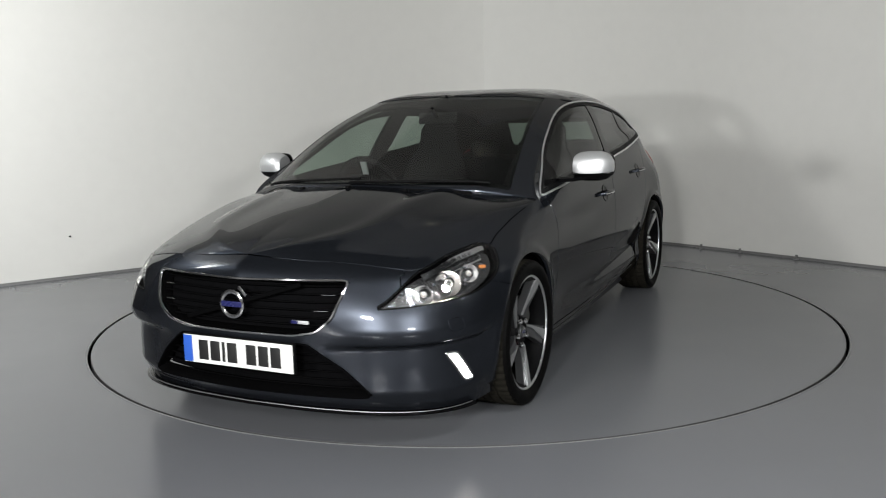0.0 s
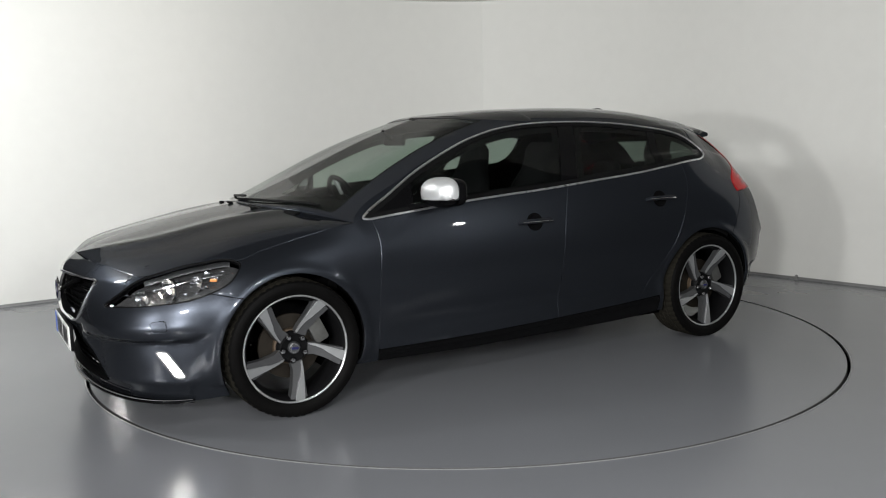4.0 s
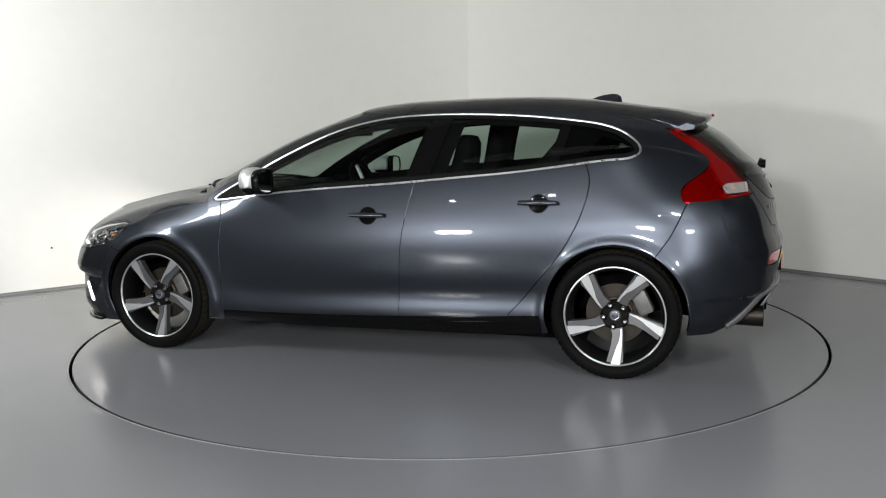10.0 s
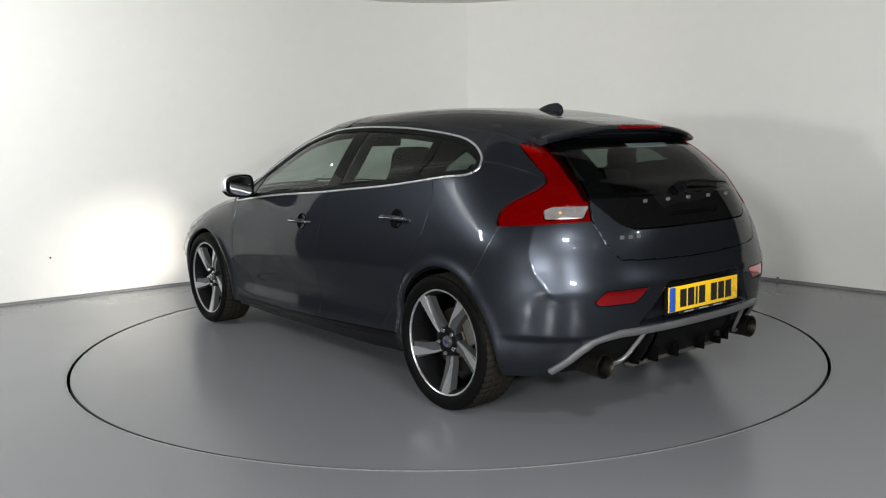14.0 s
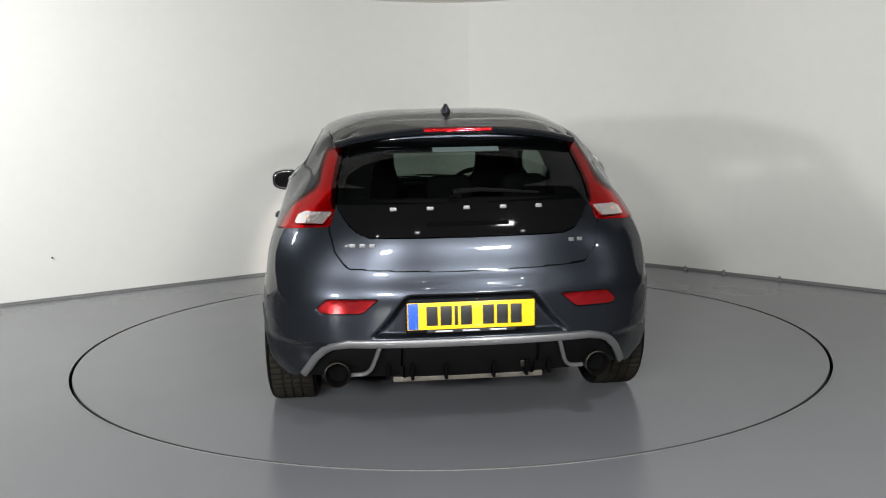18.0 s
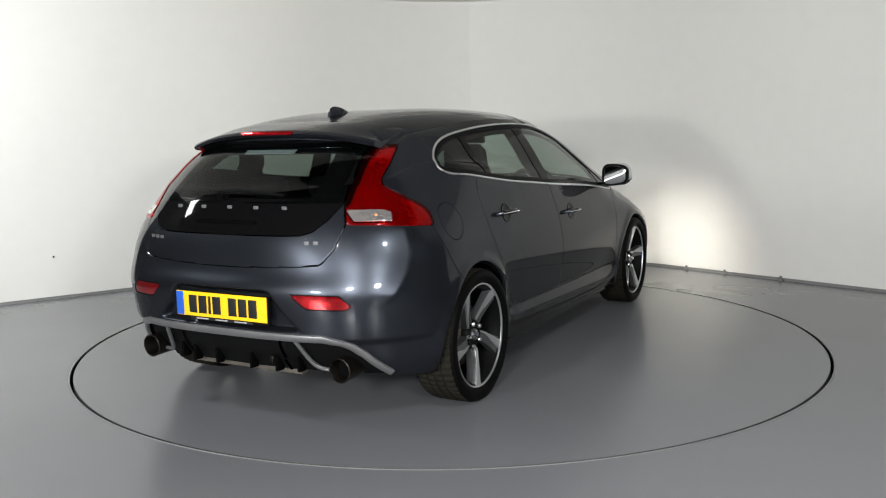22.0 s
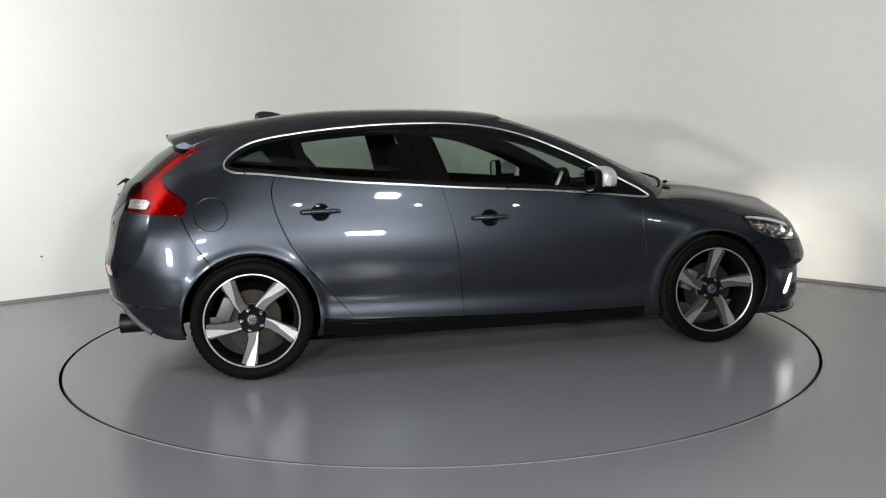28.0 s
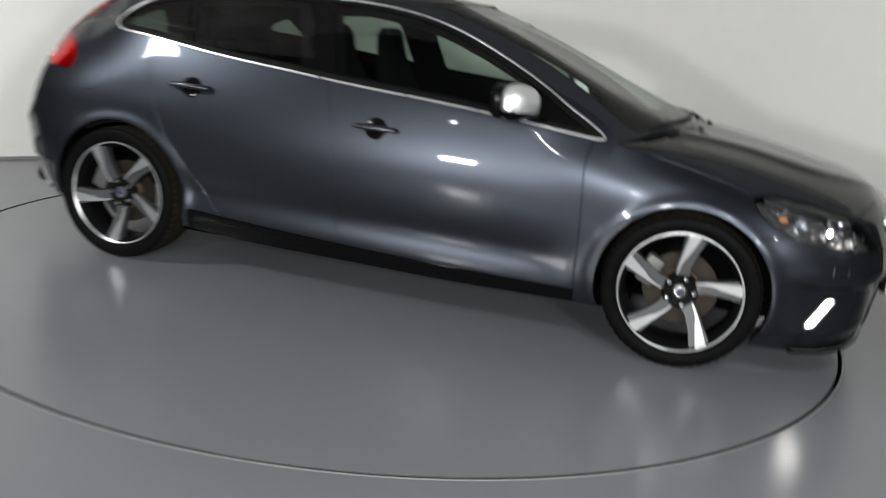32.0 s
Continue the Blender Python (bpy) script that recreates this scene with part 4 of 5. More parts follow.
pillars = Sheet(pillar_a.A + np.array([-.012, -.018, -.014, 0, 0, 0, 0, 0]), pillar_a.F)
for sh in (pillars, pillars.mirrored()):
    mesh_object("pillar_trim", sh.A[:, :3], sh.F, TRIM, car, "", True)
part("floor_pan", box((2.3, 1.50, .09), (-.02, 0, .205), .02), MESHBLACK, car, "dark underbody")
part("engine_tray", box((.75, 1.0, .04), (1.5, 0, .19), .015), MESHBLACK, car)
part("rear_floor", box((.42, 1.0, .06), (-1.70, 0, .345), .02), MESHBLACK, car)
part("bulkhead", box((.05, 1.40, .55), (1.06, 0, .56), .01), TRIM, car)


def liner(ax, side):
    bm = bmesh.new()
    rows = []
    for k in range(25):
        a = radians(-8 + 196 * k / 24)
        x, z = ax + .372 * math.cos(a), HUB_Z + .372 * math.sin(a)
        rows.append([bm.verts.new((x, side * y, max(z, .14))) for y in (.84, .70, .56)])
    inner = bm.verts.new((ax, side * .56, HUB_Z))
    for a, b in zip(rows, rows[1:]):
        for i in range(2):
            bm.faces.new((a[i], a[i + 1], b[i + 1], b[i]))
        bm.faces.new((a[2], inner, b[2]))
    return part("wheel_arch_liner", bm, DARK, car)


for ax in (AXLE, -AXLE):
    for side in (1, -1):
        liner(ax, side)

# ---- windows ----
for sg in (1, -1):
    path = [on(sill, X, x, Z, float(along(DOOR_FOOT, [x])[0]) - .030) for x in np.linspace(.86, -.80, 40)]
    part("sill_edge", sweep([(p.x, p.y * sg, p.z) for p, n in path], [(n.x, n.y * sg, n.z) for p, n in path], .006, .003), GLOSSBLACK, car, "thin glossy edge along the sill")
b_at = lambda A: along(B_SEAM, A[:, Z])
front_glass, rest_g = glass_side.cut(lambda A: A[:, X] - b_at(A) - .045)
pillar_b, rest_g = rest_g.cut(lambda A: A[:, X] - b_at(A) + .065)
rear_glass, rest_g = rest_g.cut(lambda A: A[:, X] + 1.0 + .25 * (A[:, Z] - 1.15))
pillar_c, quarter_glass = rest_g.cut(lambda A: A[:, X] + 1.055 + .25 * (A[:, Z] - 1.15))
sail, front_glass = front_glass.cut(lambda A: A[:, X] - (.66 - .25 * (A[:, Z] - .95)))
for side in (0, 1):
    for sheet, name, material, parent, label in (
            (front_glass, "front_window", GLASS, doors_front[side], ""), (rear_glass, "rear_side_window", GLASS, doors_rear[side], ""),
            (quarter_glass, "quarter_window", GLASS_DARK, car, "dark fixed rear quarter window")):
        g = sheet.mirrored() if side else sheet
        ob = g.panel(name, material, parent, label, gap=0, lip=.004, shift=-.006)
        ob.visible_shadow = False
    for sheet, name in ((pillar_b, "b_pillar"), (pillar_c, "c_pillar"), (sail, "mirror_sail")):
        g = sheet.mirrored() if side else sheet
        g.panel(name, GLOSSBLACK, car, "gloss black pillar trim", gap=0, lip=.01, shift=-.003)
# dark trim inside the windows: a border all round, the seat-belt pillar and the broad rear pillar
_, border = glass_side.cut(lambda A: window_line(A) - .042)
belt, _ = glass_side.cut(lambda A: .105 - np.abs(A[:, X] - b_at(A) + .03))
rear_post, _ = glass_side.cut(lambda A: .105 - np.abs(A[:, X] + 1.075 + .9 * (A[:, Z] - 1.15)))
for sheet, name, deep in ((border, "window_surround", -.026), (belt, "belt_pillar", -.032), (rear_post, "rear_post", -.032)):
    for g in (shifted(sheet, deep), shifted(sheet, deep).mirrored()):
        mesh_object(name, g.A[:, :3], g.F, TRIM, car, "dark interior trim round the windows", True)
rim_loop = glass_side.rims()[0]
R = even(glass_side.A[rim_loop], 260)
for side in (1, -1):
    Q = R.copy()
    Q[:, 1] *= side
    Q[:, 4] *= side
    seal = Q.copy()
    d = np.roll(seal[:, :3], -1, axis=0) - np.roll(seal[:, :3], 1, axis=0)
    w = np.cross(d, seal[:, 3:6])
    w /= np.linalg.norm(w, axis=1)[:, None]
    girth = lambda P: np.linalg.norm(np.diff(P, axis=0), axis=1).sum()
    w *= 1 if girth(seal[:, :3] + w * .01) < girth(seal[:, :3]) else -1
    part("window_seal", sweep(seal[:, :3] - seal[:, 3:6] * .004 + w * .014, seal[:, 3:6], .030, .003, True), PLASTIC, car, "black rubber window seal")
    part("window_trim", sweep(Q[:, :3] + Q[:, 3:6] * .001, Q[:, 3:6], .0105, .004, True), SATIN_TRIM, car, "bright chrome strip round the side windows")
ws = windscreen.whole()
ob = ws.panel("windscreen", GLASS, car, "large raked windscreen", gap=.001, lip=.004, shift=-.003)
ob.visible_shadow = False
W = even(ws.A[ws.rims()[0]], 240)
part("windscreen_seal", sweep(W[:, :3] - W[:, 3:6] * .007, W[:, 3:6], .030, .002, True), PLASTIC, car, "black band round the windscreen")
hg = hatch_glass.whole()
rear_window = hg.panel("rear_window", GLASS_DARK, gate, "dark tinted rear window", gap=.001, lip=.004, shift=.0)
rear_window.visible_shadow = False
W = even(hg.A[hg.rims()[0]], 200)
part("rear_window_seal", sweep(W[:, :3] - W[:, 3:6] * .003, W[:, 3:6], .06, .003, True), GLOSSBLACK, gate, "gloss black border of the rear window")
_, hatch_border = hatch_glass.cut(lambda A: np.minimum.reduce([np.interp(A[:, Z], [.96, 1.08, 1.2, 1.3], [.535, .525, .50, .46]) - A[:, Y] - .13, A[:, Z] - 1.01, 1.215 - A[:, Z]]))
hb = shifted(hatch_border.whole(), -.03)
mesh_object("hatch_surround", hb.A[:, :3], hb.F, TRIM, gate, "dark trim inside the rear window", True)
part("window_sticker", box((.002, .29, .034), (-1.773, -.03, 1.202), 0, (0, 58, 0)), PAPER, gate, "pale printed sticker strip inside the rear window")

# ---- tail lamps ----
clear_part, red_part = lamp_tail.cut(poly_line([(.548, .958), (.592, .911), (.716, .908), (.700, .942), (.672, .955)], Y, Z, lambda A: (A[:, X] < -1.7)))
for side in (0, 1):
    a, b = (red_part.mirrored(), clear_part.mirrored()) if side else (red_part, clear_part)
    lamp = a.panel("tail_lamp", RED_COVER, car, "tall red tail lamp running up beside the rear window", gap=.0025, lip=.006, shift=.004)
    lamp.visible_shadow = False
    a.panel("lamp_reflector", RED, lamp, "red ribbed reflector", gap=.004, lip=.02, shift=-.010)
    b.panel("reversing_lamp", REVERSING, lamp, "clear reversing lamp", gap=.001, lip=.01, shift=.002)
    sg = -1 if side else 1
    p, n = on(lamp_tail, Y, .655, Z, .931)
    bulb = lathe([(0, .006), (.006, .005), (.009, 0), (.010, -.006)], 14, "x")
    bulb.transform(Matrix.Translation((p.x + .004, p.y * sg, p.z)) @ Matrix.Rotation(math.pi, 4, "Z"))
    part("indicator_bulb", bulb, AMBER, lamp, "amber indicator bulb")

# ---- headlamps ----
for side in (0, 1):
    sg = -1 if side else 1
    hs = headlamp_hole.mirrored() if side else headlamp_hole
    lamp = hs.panel("headlamp", GLASS_CLEAR, car, "swept-back headlamp with a clear cover", gap=.002, lip=.004, shift=.0)
    lamp.visible_shadow = False
    hs.panel("lamp_housing", LAMP_HOUSE, lamp, "dark reflective lamp housing", gap=.001, lip=.0, shift=-.055)
    for x, z, r, bright in ((1.955, .614, .036, False), (1.845, .645, .048, True), (1.725, .672, .034, False)):
        p, n = on(headlamp_hole, X, x, Z, z)
        p = p - n * .045
        n = (n * .8 + Vector((.9, 0, -.30))).normalized()
        M = Matrix.Translation((p.x, p.y, p.z)) @ n.to_track_quat("Z", "Y").to_matrix().to_4x4()
        S = Matrix.Diagonal((1, sg, 1, 1))
        cup = lathe([(r * .45, -.012), (r * .8, .0), (r, .018), (r * 1.06, .022), (r * 1.08, .016)], 28, "z")
        cup.transform(S @ M)
        part("reflector", cup, REFLECTOR, lamp, "round chrome lamp reflector")
        lens = lathe([(0, .010), (r * .2, .008), (r * .34, 0), (r * .36, -.008)], 20, "z")
        lens.transform(S @ M)
        part("lamp_lens", lens, CLEAR_LAMP, lamp, "clear lamp lens")
        if bright:
            # The bulb shade and visor are added to hide glare and shape the beam.
            puck = lathe([(0, .018), (r * .30, .018), (r * .32, .012), (r * .30, .008), (0, .008)], 20, "z")
            puck.transform(S @ M)
            part("bulb_shade", puck, LAMP_HOUSE, lamp)
            aim = Vector((.90, .06, -.42)).normalized()
            at = p + n * .024
            spot = lathe([(0, .001), (r * .26, .0008), (r * .26, .0)], 20, "z")
            spot.transform(S @ Matrix.Translation(at) @ aim.to_track_quat("Z", "Y").to_matrix().to_4x4())
            part("lit_bulb", spot, BEAM, lamp, "lit headlamp bulb")
            visor = lathe([(r * .30, -.004), (r * .34, .029), (r * .37, .029), (r * .34, -.004)], 24, "z")
            visor.transform(S @ Matrix.Translation(at) @ aim.to_track_quat("Z", "Y").to_matrix().to_4x4())
            part("beam_visor", visor, LAMP_HOUSE, lamp, "dark tube added round the bulb to shape its beam")
    for depth, drop, wide, x0, x1 in ((.014, .016, .024, 1.93, 1.58), (.034, .040, .010, 1.90, 1.62)):
        strip = []
        for x in np.linspace(x0, x1, 16):
            p, n = on(headlamp_hole, X, x, Z, float(along(HEAD_TOP, [x])[0]) - drop)
            strip.append(((p.x - n.x * depth), (p.y - n.y * depth) * sg, p.z - n.z * depth))
        part("lamp_brow", sweep(strip, [(0.6, .6 * sg, .5)] * len(strip), wide, .003), REFLECTOR, lamp, "bright strip along the lamp's upper edge")
    random.seed(21)
    for x, dz, wd in ((2.01, -.012, .020), (1.985, -.022, .014), (1.905, -.045, .016), (1.90, -.010, .012), (1.79, -.095, .014), (1.81, -.03, .012), (1.68, -.030, .024), (1.655, -.055, .022), (1.70, -.085, .016), (1.62, -.03, .016)):
        top_z = float(along(HEAD_TOP, [x])[0])
        p, n = on(headlamp_hole, X, x, Z, max(top_z + dz, float(along(HEAD_FOOT, [x])[0]) + .008))
        bit = box((wd, .006, wd * .7), (0, 0, 0), .002, (random.uniform(-30, 30), random.uniform(-30, 30), 0))
        bit.transform(Matrix.Diagonal((1, sg, 1, 1)) @ Matrix.Translation(p - n * .030) @ Vector((n.x, n.y, 0)).to_track_quat("Y", "Z").to_matrix().to_4x4())
        part("reflector_facet", bit, REFLECTOR, lamp, "small bright reflector facet")
    p, n = on(headlamp_hole, X, 1.665, Z, .675)
    amber = box((.030, .012, .014), (0, 0, 0), .004)
    amber.transform(Matrix.Translation((p.x - n.x * .02, (p.y - n.y * .02) * sg, p.z - n.z * .02)) @ Matrix.Rotation(radians(-35 * sg), 4, "Z"))
    part("indicator", amber, AMBER, lamp, "amber indicator")
    W = even(hs.A[hs.rims()[0]], 120)
    part("lamp_seal", sweep(W[:, :3] - W[:, 3:6] * .006, W[:, 3:6], .008, .004, True), PLASTIC, lamp)
    # daytime lamp in the bumper's corner
    ds = drl_hole.mirrored() if side else drl_hole
    d = ds.panel("daytime_lamp", DRL, car, "lit upright white daytime lamp", gap=.004, lip=.01, shift=-.004)
    W = even(ds.A[ds.rims()[0]], 60)
    part("lamp_frame", sweep(W[:, :3], W[:, 3:6], .008, .003, True), SATIN_GREY, d, "satin grey lamp frame")

# ---- grille, intake and front plate ----
gh = grille_hole.whole()
grille = gh.panel("grille", DARK, car, "black trapezoid grille with a chrome frame", gap=0, lip=.0, shift=-.055)
W = even(gh.A[gh.rims()[0]], 160)
part("grille_frame", sweep(W[:, :3] + W[:, 3:6] * .002, W[:, 3:6], .011, .008, True), CHROME, grille, "bright chrome grille frame")
part("grille_wall", sweep(W[:, :3] - W[:, 3:6] * .030, W[:, 3:6], .006, .034, True), MESHBLACK, grille)
for k in range(6):
    z = .492 + k * .0285
    half = float(np.interp(z, [.46, .478, .53, .66], [.25, .345, .408, .452])) - .01
    path = [on(gh, Y, y, Z, z)[0] + Vector((-.038, 0, 0)) for y in np.linspace(-half, half, 25)]
    part("slat", sweep(path, [(1, 0, .35)] * 25, .008, .010), MESHBLACK, grille)
    if k in (2, 4):
        for y0, y1 in ((half - .07, half - .02), (-half + .02, -half + .07)):
            hi = [on(gh, Y, y, Z, z + .004)[0] + Vector((-.012, 0, 0)) for y in np.linspace(y0, y1, 4)]
            part("slat_tip", sweep(hi, [(1, 0, 0)] * 4, .003, .002), CHROME, grille, "bright tip of a grille slat")
bar = [on(gh, Y, y, Z, .495 + (y + .25) * .29)[0] + Vector((-.006, 0, 0)) for y in np.linspace(-.25, .27, 14)]
part("diagonal_bar", sweep(bar, [(1, 0, 0)] * 14, .018, .008), MESHBLACK, grille, "dark diagonal bar across the grille")
ep, en = on(gh, Y, 0.0, Z, .568)
emblem = lathe([(.040, .0), (.041, .008), (.048, .011), (.056, .008), (.057, 0)], 40, "x", (ep.x + .004, 0, ep.z))
em = part("emblem", emblem, CHROME, grille, "round chrome ring emblem with an arrow")
part("emblem_band", box((.008, .098, .022), (ep.x + .012, 0, ep.z), .003), EMBLEM_BLUE, grille, "dark blue band")
part("emblem_arrow", box((.008, .012, .045), (ep.x + .009, .052, ep.z + .052), .002, (45, 0, 0)), CHROME, grille)
part("grille_badge", box((.006, .075, .013), (on(gh, Y, .285, Z, .512)[0].x + .002, .285, .512), .002), SILVER, grille, "small silver badge")
part("badge_stripe", box((.007, .028, .012), (on(gh, Y, .285, Z, .512)[0].x + .0035, .262, .512), .001), EMBLEM_BLUE, grille, "small blue stripe")
ih = intake_hole.whole()
intake = ih.panel("lower_intake", DARK, car, "black lower air intake", gap=0, lip=0, shift=-.06)
W = even(ih.A[ih.rims()[0]], 140)
part("intake_wall", sweep(W[:, :3] - W[:, 3:6] * .03, W[:, 3:6], .008, .034, True), MESHBLACK, intake)
for k in range(5):
    z = .245 + k * .032
    half = float(np.interp(z, [.215, .235, .33, .425], [.50, .56, .43, .34])) - .012
    path = [on(ih, Y, y, Z, z)[0] + Vector((-.040, 0, 0)) for y in np.linspace(-half, half, 23)]
    part("slat", sweep(path, [(1, 0, .3)] * 23, .007, .010), MESHBLACK, intake)
lip_path = []
for u in np.linspace(0, S_KNOTS[3] - .1, 40):
    p = natural(S_KNOTS, NET[0], np.array([u]))[0]
    lip_path.append(Vector(p) + Vector((.012, .006, .006)))
lip_path = [Vector((p.x, -p.y, p.z)) for p in lip_path[:0:-1]] + lip_path
part("front_splitter", sweep(lip_path, [(.2, 0, 1)] * len(lip_path), .040, .006), GLOSSBLACK, bumper_front, "gloss black lip under the bumper")
part("splitter_edge", sweep([p + Vector((.012, 0, .004)) for p in lip_path], [(1, 0, .4)] * len(lip_path), .005, .003), SATIN_GREY, bumper_front, "thin satin grey edge of the lip")


def number_plate(name, material, parent, x, z, facing, label):
    pl = part(name, box((.006, .52, .111), (x, 0, z), .004), material, parent, label)
    part("plate_band", box((.007, .042, .106), (x + facing * .0015, -facing * .236, z), .001), BLUE, pl, "blue band")
    y = -facing * .182
    for k in range(7):
        if k == 4:
            y += facing * .033
        wide = .014 if k == 2 else .046
        part("plate_bar", box((.004, wide, .079), (x + facing * .0028, y + facing * wide / 2, z), .001), INK, pl)
        y += facing * (wide + .011)
    return pl


number_plate("front_number_plate", WHITE, car, 2.196, .372, 1, "white number plate with black bars and a blue band")
part("plate_holder", box((.016, .53, .120), (2.186, 0, .372), .004), PLASTIC, bumper_front)

# ---- tail ----
rs_ = diffuser.whole()
diff = rs_.panel("diffuser", PLASTIC, car, "black diffuser under the rear bumper", gap=0, lip=.02, shift=-.018)
trim_path = []
for y in np.concatenate([np.linspace(-.70, -.60, 6), np.linspace(-.57, .57, 33), np.linspace(.60, .70, 6)]):
    z = float(np.interp(abs(y), [0, .50, .585, .64, .70], [.426, .426, .407, .350, .255]))
    trim_path.append(on(diffuser.plus(bumper_r, 1e-3).whole(), Y, y, Z, z))
part("diffuser_trim", sweep([p + n * .004 for p, n in trim_path], [n for p, n in trim_path], .032, .010), SATIN_GREY, bumper_rear, "satin grey frame over the diffuser")
for sg in (1, -1):
    lead = [on(rs_, Y, sg * y, Z, z)[0] + Vector((-.004, 0, 0)) for y, z in ((.372, .412), (.388, .365), (.410, .300), (.435, .275), (.495, .272))]
    part("diffuser_fin", sweep(even(np.array(lead), 14, False), [(-1, 0, 0)] * 14, .016, .008), SATIN_GREY, diff, "satin grey strut")
    for y in (.10, .24, .34):
        p = on(rs_, Y, sg * y, Z, .31)[0]
        part("diffuser_rib", box((.05, .014, .07), (p.x + .025, sg * y, .290), .004), MESHBLACK, diff)
    pipe = lathe([(.050, -.16), (.053, -.01), (.054, .0), (.050, .002), (.046, -.004), (.043, -.10), (0, -.11)], 32, "x")
    pipe.transform(Matrix.Translation((-2.02, sg * .552, .285)) @ Matrix.Rotation(math.pi, 4, "Z"))
    part("exhaust_tip", pipe, STEEL, car, "round steel exhaust tip")
    part("exhaust_bore", lathe([(0, 0), (.042, 0), (.043, .02)], 24, "x", (-1.965, sg * .552, .285)), DARK, car)
    refl = (reflector_hole if sg > 0 else reflector_hole.mirrored())
    refl.panel("rear_reflector", RED, bumper_rear, "red reflector in the rear bumper", gap=.002, lip=.015, shift=-.003)
    W = even(refl.A[refl.rims()[0]], 60)
    part("reflector_frame", sweep(W[:, :3] - W[:, 3:6] * .003, W[:, 3:6], .005, .002, True), PLASTIC, bumper_rear)
part("silencer", box((.05, .64, .024), (-1.955, 0, .243), .006), HEATSHIELD, car, "pale beige silencer edge under the bumper")
part("towing_loop", box((.03, .02, .03), (-2.045, -.22, .31), .006), STEEL, car)
number_plate("rear_number_plate", YELLOW, car, -2.120, .540, -1, "yellow number plate with black bars and a blue band")
part("plate_holder", box((.018, .53, .124), (-2.109, 0, .533), .004), PLASTIC, bumper_rear)
part("dealer_strip", box((.006, .36, .012), (-2.117, 0, .476), .001), INK, bumper_rear, "thin dark strip under the plate")
for k in range(3):
    part("strip_bar", box((.005, .07, .006), (-2.118, -.11 + k * .11, .476), .0005), SILVER, bumper_rear)
bp = black_panel.whole()
for k in range(5):
    y = .30 - k * .15
    p, n = on(bp, Y, y, Z, .968)
    part("badge_mark", box((.005, .026, .015), (p.x - .003, y, .968), .002), SATIN_GREY, gate, "small satin grey badge mark")
for y0, cnt in ((.47, 3), (-.43, 2)):
    for k in range(cnt):
        y = y0 - k * .04 if y0 > 0 else y0 - k * .038
        p, n = on(tailgate.whole(), Y, y, Z, .826)
        part("badge_mark", box((.004, .022, .015), (p.x - .003, y, .826), .0015, (0, 0, -8 if y0 > 0 else 8)), SATIN_GREY, gate, "small satin grey badge mark")
handle_p = on(bp, Y, 0, Z, .905)[0]
part("tailgate_grip", box((.012, .34, .016), (handle_p.x - .002, 0, .905), .004), MESHBLACK, gate, "gloss black grip strip")
# rear wiper
wp, _ = on(hg, Y, .06, Z, 1.02)
part("wiper_pivot", lathe([(0, .03), (.018, .028), (.022, .0), (.024, -.01)], 16, "x", (wp.x - .03, .045, 1.02)), PLASTIC, gate)
arm = [on(hg, Y, y, Z, z)[0] + Vector((-.028, 0, .010)) for y, z in ((.055, 1.022), (-.05, 1.03), (-.15, 1.024), (-.30, 1.012))]
part("rear_wiper", tube(arm, [.012, .009, .007, .004], 8), PLASTIC, gate, "black rear wiper")
# spoiler
def spoiler():
    bm = bmesh.new()
    rows = []
    for k in range(41):
        u = k / 40 * 2 - 1
        y = .538 * u
        e = abs(u) ** 3
        back = -1.762 + .085 * e
        rz = lambda x: on(roof, X, x, Y, abs(y), 4)[0].z
        top = 1.292 - .054 * abs(u) ** 2.5
        pts = [(-1.42, rz(-1.42) - .002), (-1.50, rz(-1.50) + .003), (-1.60, rz(-1.60) + .004), (back + .045, top + .010), (back + .008, top + .002), (back, top - .008), (back + .008, top - .020), (back + .07, top - .030), (-1.60, top - .062 - .01 * e)]
        rows.append([bm.verts.new((x, y, z)) for x, z in pts])
    n = len(rows[0])
    for a, b in zip(rows, rows[1:]):
        for i in range(n):
            bm.faces.new((a[i], a[(i + 1) % n], b[(i + 1) % n], b[i]))
    bm.faces.new(rows[0])
    bm.faces.new(rows[-1][::-1])
    return bm


sp = part("roof_spoiler", spoiler(), PAINT, car, "body-coloured roof spoiler over the rear window")
part("brake_light", box((.014, .30, .017), (-1.757, 0, 1.2865), .004, (0, 12, 0)), RED, sp, "red high brake light strip")
# shark-fin aerial
fin = bmesh.new()
rings = []
for x, h, w in ((-1.085, .0, .004), (-1.12, .022, .018), (-1.16, .040, .024), (-1.205, .052, .024), (-1.235, .052, .02), (-1.255, .040, .012), (-1.262, .0, .008)):
    z0 = float(along(ROOF_MID, [x])[0]) - .004
    rings.append([fin.verts.new((x, w * a, z0 + (h * .82 + .003) * b)) for a, b in ((-1.25, 0), (-.9, .4), (-.3, .92), (0, 1), (.3, .92), (.9, .4), (1.25, 0))])
for a, b in zip(rings, rings[1:]):
    for i in range(6):
        fin.faces.new((a[i], a[i + 1], b[i + 1], b[i]))
part("shark_fin_aerial", fin, PAINT, car, "body-coloured shark-fin aerial")

